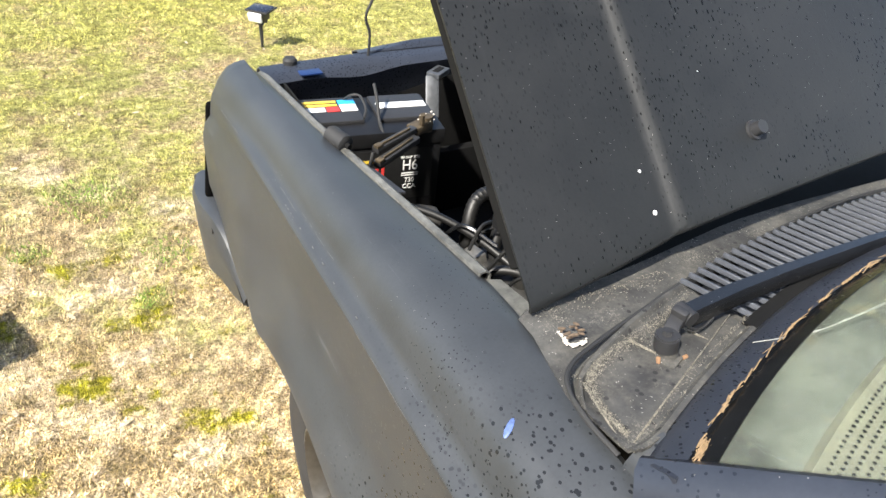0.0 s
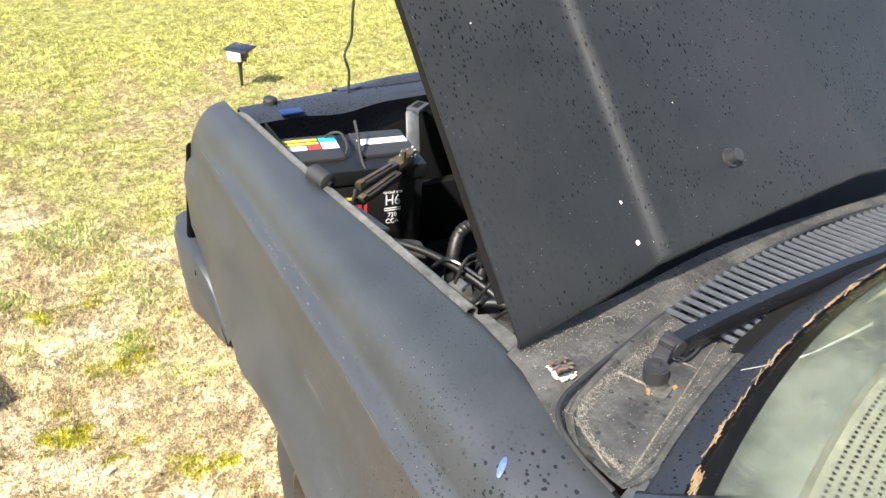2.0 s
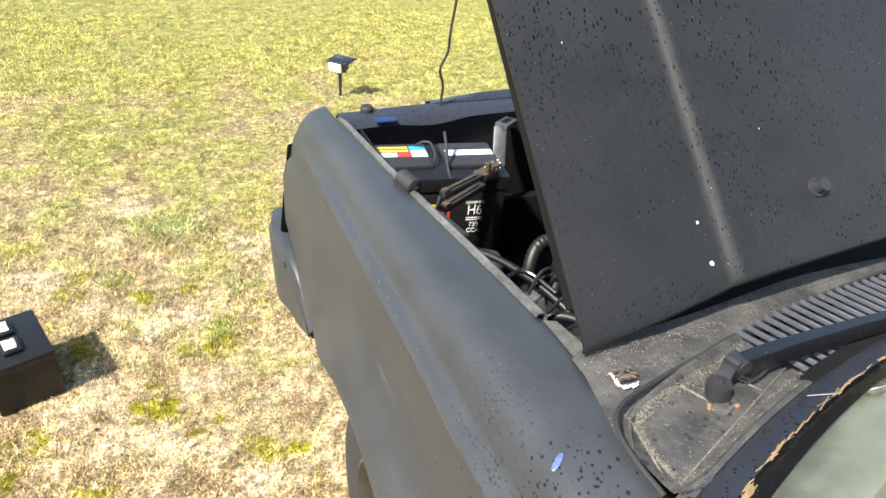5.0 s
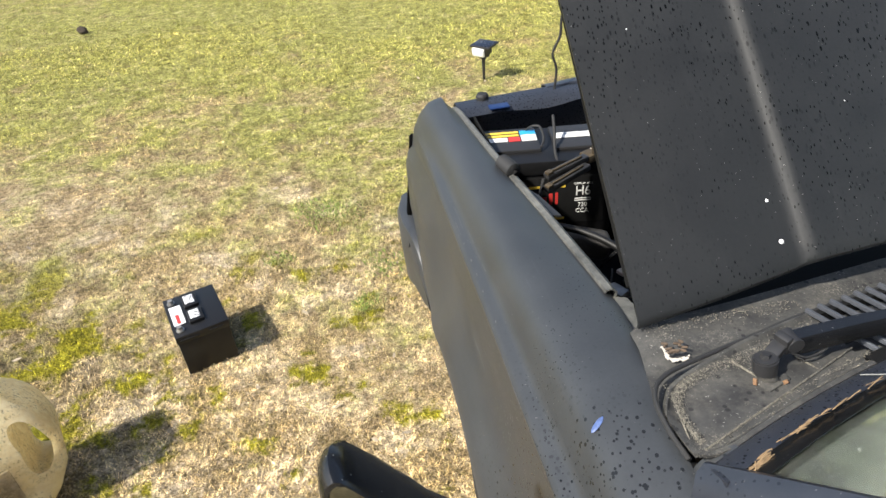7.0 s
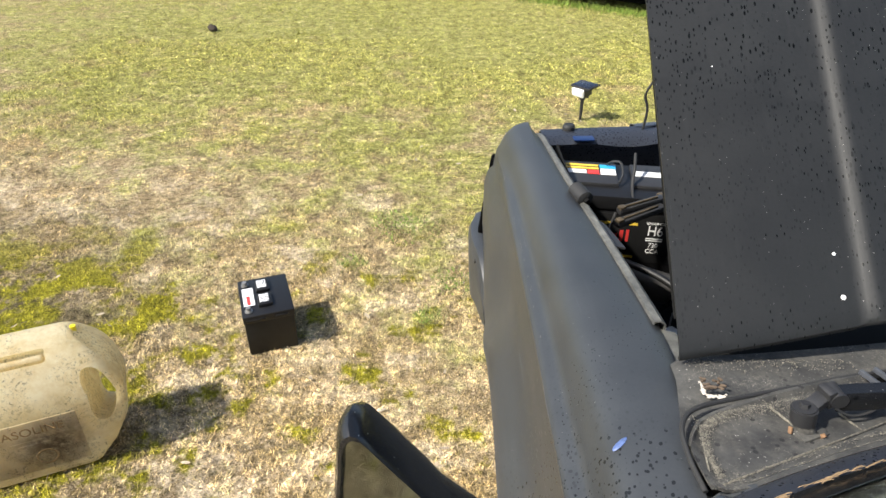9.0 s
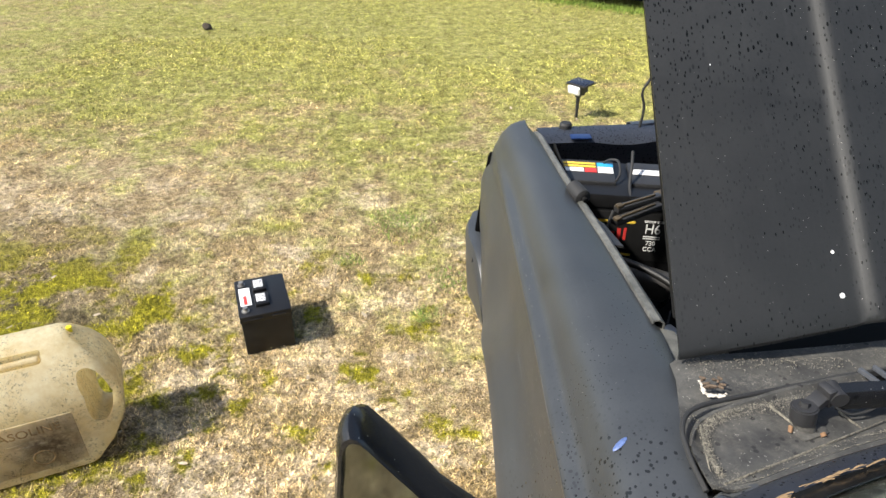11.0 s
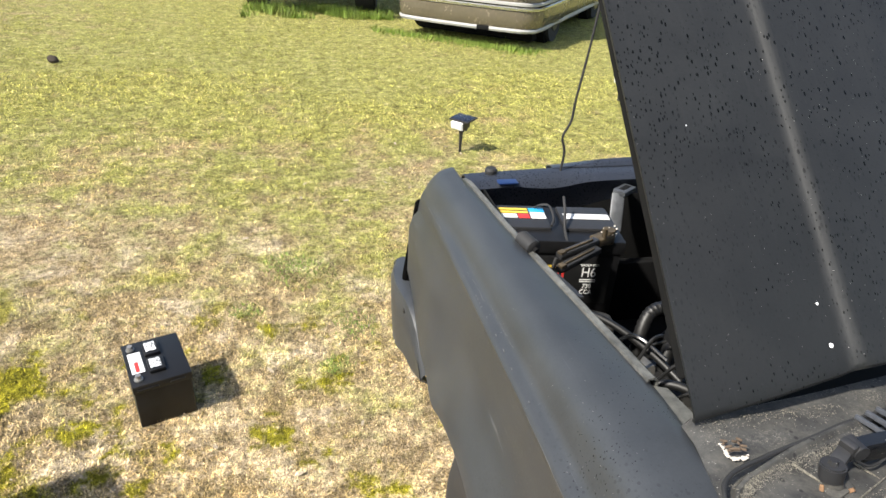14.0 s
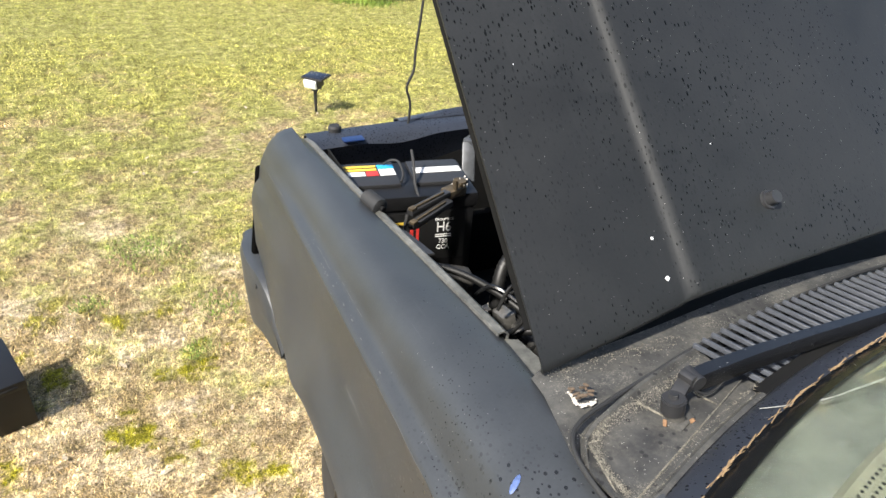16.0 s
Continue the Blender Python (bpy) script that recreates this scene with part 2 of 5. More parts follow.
    grain = m.math("MULTIPLY", m.math("MULTIPLY", m.ramp(m.noise(34, 7, 0.82, world_space=True), 0.34, 0.66, 0.34, 1.70), m.ramp(m.noise(13, 6, 0.8, world_space=True), 0.36, 0.64, 0.78, 1.22)), m.ramp(m.noise(6.5, 5, 0.75, world_space=True), 0.34, 0.66, 0.80, 1.22))
    shade = m.node("VectorMath")
    shade.operation = "SCALE"
    m.link(c, shade.inputs[0])
    m.link(grain, shade.inputs["Scale"])
    c = shade.outputs[0]
    # Dark specks paint the small shadows between grass tufts into the colour.
    gap_shade = m.ramp(m.noise(95, 3, 0.7, world_space=True), 0.36, 0.44, 0.7, 0.0)
    return m.mix(gap_shade, c, (0.055, 0.045, 0.016)), fine, tiny


def ground_material():
    m = Mat("sandy_lawn", (0.3, 0.25, 0.12), 0.95, 0, 0.15)
    c, fine, tiny = ground_colour(m)
    m.color(c)
    m.bump(m.math("ADD", m.math("MULTIPLY", fine, 0.7), m.math("MULTIPLY", tiny, 0.5)), 1.0, 0.03)
    return m.m


def blade_material(name, dull, bright):
    m = Mat(name, (0.3, 0.25, 0.1), 0.8, 0, 0.2)
    c, _, _ = ground_colour(m)
    r = m.node("NewGeometry").outputs["Random Per Island"]
    c2 = m.mix(m.ramp(r, 0, 1), dull, bright)
    mul = m.node("Mix")
    mul.data_type, mul.blend_type = "RGBA", "MULTIPLY"
    mul.inputs[0].default_value = 1.0
    m.link(c, mul.inputs[6])
    m.link(c2, mul.inputs[7])
    m.color(mul.outputs[2])
    return m.m


GROUND = ground_material()
BLADES = blade_material("dry_blades", (0.40, 0.39, 0.32), (2.7, 2.6, 2.1))
LAWN = blade_material("lawn_blades", (0.60, 0.64, 0.50), (1.62, 1.64, 1.36))


def weed_material():
    m = Mat("green_weed", (0.1, 0.14, 0.03), 0.6, 0, 0.25)
    r = m.node("NewGeometry").outputs["Random Per Island"]
    m.color(m.mix(m.ramp(m.noise(3, 4, 0.7, world_space=True), 0.52, 0.66), m.mix(m.ramp(r, 0, 1), (0.075, 0.12, 0.018), (0.29, 0.40, 0.065)), m.mix(m.ramp(r, 0, 1), (0.05, 0.04, 0.012), (0.30, 0.26, 0.09))))
    return m.m


def worn_print_material():
    """White print rubbed through to the black plastic, with grey dirt."""
    m = Mat("worn_white_print", (0.7, 0.7, 0.7), 0.55)
    c = m.mix(m.ramp(m.noise(150, 5, 0.75), 0.44, 0.50), (0.05, 0.05, 0.052), (0.74, 0.74, 0.73))
    m.color(c)
    return m.m


WEED = weed_material()
WORN = worn_print_material()


def glass_material():
    m = Mat("windscreen_glass", (0.80, 0.86, 0.82), 0.03)
    m.b.inputs["Transmission Weight"].default_value = 1.0
    m.b.inputs["IOR"].default_value = 1.45
    dust = m.node("BsdfDiffuse")
    dust.inputs["Color"].default_value = (0.42, 0.43, 0.39, 1)
    film = m.math("ADD", m.ramp(m.noise(7, 6, 0.7), 0.42, 0.68, 0.01, 0.09), m.ramp(m.noise(170, 4, 0.8), 0.58, 0.66, 0.0, 0.22))
    dirty = m.node("MixShader")
    m.link(film, dirty.inputs[0])
    m.link(m.b.outputs[0], dirty.inputs[1])
    m.link(dust.outputs[0], dirty.inputs[2])
    m.link(dirty.outputs[0], m.t.nodes["Material Output"].inputs["Surface"])
    return m.m


def dash_material():
    """Sun-bleached grey-green vinyl, blotched dark and tan."""
    m = Mat("grey_green_dash", (0.08, 0.088, 0.072), 0.75)
    c = m.mix(m.ramp(m.noise(6, 5, 0.65), 0.40, 0.60), (0.030, 0.036, 0.031), (0.115, 0.125, 0.105))
    m.color(m.mix(m.ramp(m.noise(19, 6, 0.7), 0.54, 0.66, 0, 0.7), c, (0.17, 0.155, 0.105)))
    m.bump(m.noise(220, 4, 0.7), 0.3, 0.001)
    return m.m


GLASS = glass_material()
MIRROR = Mat("mirror_glass", (0.21, 0.23, 0.215), 0.06, 1.0).m


# ---- mesh helpers ----
def mesh_of(bm, name, material, smooth=True):
    bmesh.ops.recalc_face_normals(bm, faces=bm.faces)
    me = bpy.data.meshes.new(name)
    bm.to_mesh(me)
    bm.free()
    me.materials.append(material)
    if smooth:
        me.shade_smooth()
        me.set_sharp_from_angle(angle=radians(38))
    return me


def part(name, bm, material, parent=None, label="", smooth=True):
    """Links a bmesh as one mesh object under a thing or part."""
    ob = new(name, mesh_of(bm, name, material, smooth))
    if parent is not None:
        ob.parent = parent
        ob.matrix_parent_inverse = parent.matrix_world.inverted()
    return tagged(ob, label)


def thing(name, label, category, at=(0, 0, 0), group="", kind=""):
    ob = new(name)
    ob.location = at
    ob.empty_display_size = 0.05
    bpy.context.view_layer.update()
    return tagged(ob, label, category, group, kind)


def box(bm, c, s, m=None, bevel=0.0, seg=2):
    """A box of size s round c, turned by the matrix m, bevelled."""
    made = bmesh.ops.create_cube(bm, size=1.0, matrix=Matrix.Translation(c) @ (m or Matrix()) @ Matrix.Diagonal((*s, 1)))
    if bevel:
        edges = {e for v in made["verts"] for e in v.link_edges}
        bmesh.ops.bevel(bm, geom=list(edges), offset=bevel, segments=seg, affect="EDGES", profile=0.6)
    return bm


def prism(bm, outline, h, m=Matrix(), bevel=0.0):
    """An outline in the xy plane raised by h, then placed by m."""
    vs = [bm.verts.new((x, y, 0)) for x, y in outline]
    f = bm.faces.new(vs)
    top = bmesh.ops.extrude_face_region(bm, geom=[f])
    tv = [g for g in top["geom"] if isinstance(g, bmesh.types.BMVert)]
    for v in tv:
        v.co.z += h
    if bevel:
        edges = {e for v in tv for e in v.link_edges if all(u in tv for u in e.verts)}
        bmesh.ops.bevel(bm, geom=list(edges), offset=bevel, segments=3, affect="EDGES")
        tv = None
    for v in [v for v in bm.verts if v.is_valid and not v.tag]:
        v.co = m @ v.co
        v.tag = True
    return bm


def cyl(bm, a, b, r0, r1=None, n=20):
    """A capped round bar from a to b."""
    a, b = Vector(a), Vector(b)
    d = b - a
    m = Matrix.Translation((a + b) / 2) @ d.to_track_quat("Z", "Y").to_matrix().to_4x4()
    bmesh.ops.create_cone(bm, cap_ends=True, segments=n, radius1=r0, radius2=r0 if r1 is None else r1, depth=d.length, matrix=m)
    return bm


def smooth_path(pts, n=8):
    """A Catmull-Rom line through the points."""
    p = [Vector(v) for v in pts]
    p = [2 * p[0] - p[1], *p, 2 * p[-1] - p[-2]]
    out = []
    for i in range(1, len(p) - 2):
        for k in range(n):
            t = k / n
            out.append(0.5 * (2 * p[i] + (p[i + 1] - p[i - 1]) * t + (2 * p[i - 1] - 5 * p[i] + 4 * p[i + 1] - p[i + 2]) * t * t
                              + (3 * p[i] - p[i - 1] - 3 * p[i + 1] + p[i + 2]) * t ** 3))
    return out + [p[-2]]


def tube(bm, pts, r, sides=10, n=8, ribs=0.0):
    """A round tube along a smooth line; r is one radius or one per point of the line's ends."""
    line = smooth_path(pts, n)
    rings, up = [], Vector((0.13, 0.21, 0.97))
    for i, p in enumerate(line):
        d = (line[min(i + 1, len(line) - 1)] - line[max(i - 1, 0)]).normalized()
        s = d.cross(up).normalized()
        w = d.cross(s)
        rad = (r if not isinstance(r, tuple) else r[0] + (r[1] - r[0]) * i / (len(line) - 1)) * (1 + ribs * (i % 2))
        rings.append([bm.verts.new(p + rad * (math.cos(a) * s + math.sin(a) * w)) for a in [math.tau * k / sides for k in range(sides)]])
    for a, b in zip(rings, rings[1:]):
        for k in range(sides):
            bm.faces.new((a[k], a[(k + 1) % sides], b[(k + 1) % sides], b[k]))
    bm.faces.new(rings[0])
    bm.faces.new(rings[-1])
    return bm


def lerp(x, table):
    """Linear reading of a short table of (x, y)."""
    return float(np.interp(x, [a for a, _ in table], [b for _, b in table]))


def grid(bm, rows, close=False):
    """A sheet of quads through rows of places."""
    vs = [[bm.verts.new(p) for p in row] for row in rows]
    for a, b in zip(vs, vs[1:]):
        for k in range(len(a) - 1):
            bm.faces.new((a[k], a[k + 1], b[k + 1], b[k]))
    return vs


def shell(bm, rows, thick):
    """A sheet with thickness, closed round its rim."""
    grid(bm, rows)
    bmesh.ops.recalc_face_normals(bm, faces=bm.faces)
    bmesh.ops.solidify(bm, geom=list(bm.faces), thickness=thick)
    return bm


# ---- ground ----
bm = bmesh.new()
xs = sorted({*np.linspace(-4, 6, 41).round(3), *np.linspace(-60, -4, 12).round(2), *np.linspace(6, 60, 12).round(2)})
ys = sorted({*np.linspace(-2, 12, 57).round(3), *np.linspace(-60, -2, 10).round(2), *np.linspace(12, 160, 16).round(2)})
grid(bm, [[(x, y, 0.012 * noise.noise((x * 0.9, y * 0.9, 0)) - 0.006) for x in xs] for y in ys])
ground = part("ground", bm, GROUND, None, "patchy lawn of pale sand, dry straw and green grass")
tagged(ground, category="ground", kind="structure")


# ---- black truck with its hood up ----
TC = 1.03  # middle of the truck
truck = thing("truck", "matt black brush-painted truck parked on grass with its hood raised", "truck", (TC, 0, 0))


def mirrored(bm):
    """The same mesh on the truck's other side."""
    for v in bm.verts:
        v.co.x = 2 * TC - v.co.x
    bmesh.ops.reverse_faces(bm, faces=bm.faces)
    return bm


ARCH_Y, ARCH_Z, ARCH_R = 0.72, 0.34, 0.40


def fender_section(y):
    """Places across the fender from the gutter over the crown and the crease down the side."""
    lx = lerp(y, [(0.1, 0.388), (0.34, 0.398), (0.42, 0.418), (0.55, 0.434), (0.82, 0.430), (1.0, 0.414), (1.34, 0.388), (1.40, 0.372)])
    lz = lerp(y, [(0.1, 1.088), (0.34, 1.083), (0.42, 1.076), (0.55, 1.055), (0.82, 1.020), (1.1, 1.008), (1.34, 1.002), (1.40, 0.985)])
    cz = lerp(y, [(0.1, 1.078), (0.34, 1.074), (0.55, 1.062), (0.85, 1.040), (1.1, 1.031), (1.36, 1.0285), (1.375, 1.027), (1.385, 1.02), (1.39, 1.008)])
    rz = lerp(y, [(0.1, 0.995), (0.6, 0.989), (0.9, 0.977), (1.2, 0.962), (1.40, 0.945)])
    bottom = 0.48
    if abs(y - ARCH_Y) < ARCH_R:
        bottom = max(bottom, ARCH_Z + math.sqrt(ARCH_R ** 2 - (y - ARCH_Y) ** 2))
    if y > 0.9:
        bottom = max(bottom, lerp(y, [(0.9, 0.685), (1.0, 0.668), (1.07, 0.660), (1.15, 0.655), (1.25, 0.69), (1.36, 0.735), (1.4, 0.74)]))
    pts = [(lx + 0.012, lz - 0.05), (lx + 0.010, lz - 0.008), (lx, lz)]
    # the ledge over the crease fades out towards the front
    k = min(1.0, max(0.0, (1.34 - y) / 0.3))
    soft = [(0.330, cz - 0.010), (0.318, cz - 0.022), (0.307, cz - 0.036), (0.300, rz + 0.020), (0.295, rz + 0.010), (0.2915, rz + 0.002), (0.2895, rz - 0.006), (0.288, rz - 0.014), (0.286, rz - 0.026), (0.284, rz - 0.04)]
    hard = [(0.330, cz - 0.014), (0.3195, cz - 0.031), (0.3150, rz + 0.022), (0.3100, rz + 0.0105), (0.3045, rz + 0.0065), (0.2970, rz + 0.0032), (0.2915, rz - 0.0005), (0.2888, rz - 0.0055), (0.2905, rz - 0.013), (0.2905, rz - 0.022), (0.286, rz - 0.04)]
    pts += [(lx - 0.018, (lz + cz) / 2 + 0.004), (0.362, cz), (0.344, cz - 0.004)]
    pts += [(a[0] + (b[0] - a[0]) * k, a[1] + (b[1] - a[1]) * k) for a, b in zip(soft, hard)]
    for k in range(1, 13):
        z = rz - 0.04 + (bottom - rz + 0.04) * k / 12
        dist = math.hypot(y - ARCH_Y, z - ARCH_Z) - ARCH_R
        bulge = 0.046 * math.exp(-(max(0.0, dist) / 0.078) ** 2) * math.exp(-((y - 0.72) / 0.45) ** 4)
        bulge += 0.028 * min(1.0, max(0.0, (y - 0.93) / 0.3)) * min(1.0, max(0.0, (0.96 - z) / 0.1))
        bulge += 0.012 * math.exp(-((y - 1.12) / 0.09) ** 2) * min(1.0, max(0.0, (0.96 - z) / 0.2))
        x = lerp(z, [(0.45, 0.287), (0.60, 0.288), (0.70, 0.290), (0.80, 0.291), (0.88, 0.291), (0.92, 0.290), (0.96, 0.289)]) - bulge
        pts.append((x, z))
    x, z = pts[-1]
    pts += [(x + 0.012, z - 0.003), (x + 0.03, z + 0.004)]
    return [(px, y, pz) for px, pz in pts]


FY = [0.205, 0.24, 0.28, 0.33, 0.345, 0.36, 0.38, 0.40, 0.44, 0.48, 0.52, 0.56, 0.6, 0.65, 0.7, 0.75, 0.8, 0.85, 0.9, 0.94, 0.97, 1.0, 1.02, 1.04, 1.05, 1.06, 1.08,
      1.11, 1.15, 1.2, 1.25, 1.29, 1.32, 1.345, 1.365, 1.38, 1.39]
for flip in (False, True):
    bm = shell(bmesh.new(), [fender_section(y) for y in FY], 0.003)
    part("fender", mirrored(bm) if flip else bm, PAINT, truck, "matt black fender with worn crease and rain spots")

# Bead of bare metal along the fender's gutter, with a clamp and a rubber stop.
bm = bmesh.new()
rows = []
for y in np.linspace(0.545, 1.352, 30):
    x, _, z = fender_section(y)[2]
    rows.append([(x - 0.004, y, z + 0.002), (x - 0.003, y, z + 0.007), (x + 0.006, y, z + 0.008), (x + 0.013, y, z + 0.002), (x + 0.014, y, z - 0.014)])
shell(bm, rows, 0.002)
part("gutter_strip", bm, GUTTER, truck, "scuffed bare metal gutter strip")

# Side flank behind the fender: door, with its mirror; the shut body closes the view.
bm = bmesh.new()
rows = []
for y in (0.198, 0.15, 0.05, -0.2, -0.6, -1.0):
    s = [p for p in fender_section(0.2)][2:-2]
    rows.append([(x, y, z) for x, _, z in s] + [(0.285, y, 0.36)])
shell(bm, rows, 0.003)
part("door", bm, PAINT, truck, "matt black driver's door")
bm = shell(bmesh.new(), [[(x, y, z) for x, y, z in r] for r in rows], 0.003)
part("door", mirrored(bm), PAINT, truck)


# ---- hood ----
HO = Vector((0.423, 0.433, 1.095))
HT = radians(44.0)
HV, HN = Vector((0, math.cos(HT), math.sin(HT))), Vector((0, -math.sin(HT), math.cos(HT)))
HW, HL = 2 * (TC - 0.423), 1.02


def hood_rise(u):
    """How far the skin stands out across the hood."""
    s = min(u, HW - u)
    return lerp(s, [(0, 0.0), (0.10, 0.0125), (0.190, 0.0200), (0.199, 0.0214), (0.210, 0.0290), (0.214, 0.0298), (0.26, 0.0312), (0.4, 0.0345), (0.6, 0.036)])


def hood_rear(u):
    """The hood's rear edge runs a little forward towards the middle."""
    s = min(u, HW - u)
    return lerp(s, [(0, 0.0), (0.1, 0.016), (0.19, 0.033), (0.2, 0.0365), (0.3, 0.045), (0.4, 0.052), (0.61, 0.066)])


def hood_place(u, v, out=0.0):
    flare = -0.006 * v * (1 - 2 * u / HW)
    return HO + Vector((u + flare, 0, 0)) + v * HV + (hood_rise(u) + out) * HN


us = [0, 0.003, 0.02, 0.06, 0.10, 0.15, 0.186, 0.192, 0.197, 0.203, 0.209, 0.215, 0.219, 0.224, 0.24, 0.26, 0.33, 0.45]
us = us + [HW / 2] + [HW - u for u in reversed(us)]
vs = [0, 0.003, 0.01, 0.03, 0.1, 0.2, 0.35, 0.5, 0.65, 0.8, 0.92, 1.0, HL]
bm = bmesh.new()
rows = []
for v in vs:
    lip = -0.006 if v == 0 else (-0.002 if v == 0.003 else 0.0)
    nose = -0.05 * max(0, (v - 0.92) / 0.1) ** 2
    rows.append([hood_place(u, v + hood_rear(u) * max(0.0, 1 - v / 0.35), lip + nose) for u in us])
shell(bm, rows, 0.004)
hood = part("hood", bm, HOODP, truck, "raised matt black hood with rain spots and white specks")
# Folded rim and inner frame under the hood's skin.
bm = bmesh.new()
for u in (0.034, HW - 0.034):
    a, b = hood_place(u, 0.05, -0.024), hood_place(u, HL - 0.05, -0.024)
    box(bm, (a + b) / 2, (0.05, (b - a).length, 0.024), Matrix.Rotation(HT, 4, "X"), 0.004)
for v in (0.12, 0.5, HL - 0.06):
    a = hood_place(HW / 2, v, -0.055)
    box(bm, a, (HW - 0.12, 0.07, 0.028), Matrix.Rotation(HT, 4, "X"), 0.004)
part("inner_frame", bm, DARK, hood, "dark pressed frame under the hood")
for u, v, r in ((0.18, 0.068, 0.0031), (0.177, 0.118, 0.0021), (0.30, 0.22, 0.0010), (0.07, 0.36, 0.0010)):
    bm = bmesh.new()
    bmesh.ops.create_icosphere(bm, subdivisions=2, radius=r, matrix=Matrix.Translation(hood_place(u, v, 0.0005)) @ Matrix.Rotation(HT, 4, "X") @ Matrix.Diagonal((1, 1, 0.3, 1)))
    part("paint_speck", bm, WHITE, hood, "white speck of dried droppings")
bm = bmesh.new()
nz = hood_place(0.36, 0.135, 0.0)
cyl(bm, nz - 0.004 * HN, nz + 0.014 * HN, 0.010, 0.0085, 20)
cyl(bm, nz - 0.004 * HN, nz + 0.003 * HN, 0.014, 0.0125, 20)
part("washer_nozzle", bm, PLASTIC, hood, "small black washer nozzle")


# ---- front of the engine bay ----
def header_z(x):
    return 0.985 + 0.006 * math.cos((x - TC) * 1.5)


bm = bmesh.new()
rows = []
for x in np.linspace(0.40, 2 * TC - 0.40, 40):
    y = 1.385 + 0.045 * math.cos((x - TC) / 0.66 * 1.4)
    z = header_z(x)
    dip = 0.012 * (0.5 + 0.5 * math.cos(min(1.0, abs((x - 0.62) / 0.12)) * math.pi))
    rows.append([(x, y - 0.02, z - 0.12), (x, y - 0.038, z - 0.035 - dip), (x, y - 0.046, z - 0.014 - dip), (x, y - 0.034, z - 0.005 - dip * 0.6), (x, y - 0.02, z),
                 (x, y + 0.02, z + 0.002), (x, y + 0.034, z - 0.008), (x, y + 0.045, z - 0.03), (x, y + 0.05, z - 0.2)])
shell(bm, rows, 0.003)
part("header_panel", bm, FRAMEP, truck, "black painted radiator header panel")
bm = bmesh.new()
rows = []
for x in np.linspace(0.64, 2 * TC - 0.45, 28):
    y = 1.40 + 0.045 * math.cos((x - TC) / 0.66 * 1.4)
    k = min(1.0, max(0.0, (x - 0.64) / 0.16))
    z = header_z(x)
    rows.append([(x, y - 0.01 * k, z + 0.003), (x, y, z + 0.003 + 0.009 * k), (x, y + 0.02, z + 0.003 + 0.011 * k), (x, y + 0.045, z - 0.006), (x, y + 0.05, z - 0.05)])
shell(bm, rows, 0.003)
part("grille_edge", bm, FRAMEP, truck, "black upper edge of the grille")
bm = bmesh.new()
cyl(bm, (0.471, 1.417, 0.98), (0.471, 1.417, 0.999), 0.0155, 0.0155, 24)
cyl(bm, (0.471, 1.417, 0.999), (0.471, 1.417, 1.004), 0.0155, 0.012, 24)
part("rubber_cap", bm, RUBBER, truck, "round black rubber stop on the header panel")
bm = box(bmesh.new(), (0.50, 1.368, 0.986), (0.05, 0.028, 0.004), None, 0.0018)
part("paint_patch", bm, BLUE, truck, "patch of old blue paint")
bm = tube(bmesh.new(), [(0.656, 1.418, 0.985), (0.660, 1.419, 1.04), (0.650, 1.42, 1.08), (0.668, 1.423, 1.12), (0.672, 1.425, 1.17), (0.690, 1.43, 1.30), (0.712, 1.44, 1.5), (0.72, 1.445, 1.62)], 0.0032, 8, 6)
part("antenna", bm, RUBBER, truck, "bent thin black antenna wire")

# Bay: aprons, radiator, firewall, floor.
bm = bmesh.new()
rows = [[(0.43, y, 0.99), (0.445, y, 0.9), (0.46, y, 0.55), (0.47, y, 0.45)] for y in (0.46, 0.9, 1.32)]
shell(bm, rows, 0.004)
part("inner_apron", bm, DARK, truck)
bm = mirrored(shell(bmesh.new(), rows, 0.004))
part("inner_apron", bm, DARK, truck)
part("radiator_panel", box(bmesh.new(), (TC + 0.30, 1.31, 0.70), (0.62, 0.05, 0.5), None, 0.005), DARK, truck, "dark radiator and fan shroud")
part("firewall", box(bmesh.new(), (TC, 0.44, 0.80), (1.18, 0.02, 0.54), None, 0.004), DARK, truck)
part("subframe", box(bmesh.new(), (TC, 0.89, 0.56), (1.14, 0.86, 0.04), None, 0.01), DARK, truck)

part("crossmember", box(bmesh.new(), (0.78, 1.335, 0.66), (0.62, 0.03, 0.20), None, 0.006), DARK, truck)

# Bumper end that wraps round the front corner, with the lamp gap's block above it.
bm = bmesh.new()
rows = []
for k in range(13):
    s = k / 12
    y = 1.165 + 0.35 * s
    top = lerp(y, [(1.165, 0.572), (1.19, 0.615), (1.22, 0.655), (1.26, 0.685), (1.31, 0.700), (1.5, 0.702)])
    low = lerp(y, [(1.165, 0.552), (1.2, 0.535), (1.26, 0.52), (1.32, 0.525), (1.4, 0.50), (1.52, 0.47)])
    x = lerp(y, [(1.165, 0.263), (1.25, 0.250), (1.32, 0.238), (1.38, 0.228), (1.45, 0.228), (1.52, 0.25)])
    rows.append([(x + 0.05, y, top + 0.004), (x + 0.02, y, top + 0.006), (x + 0.006, y, top), (x, y, top - 0.015), (x + 0.002, y, (top + low) / 2), (x + 0.008, y, low), (x + 0.03, y, low - 0.008)])
shell(bm, rows, 0.004)
bumper = part("bumper", bm, PAINT, truck, "matt black bumper wrapping the front corner")
bm = bmesh.new()
rows = []
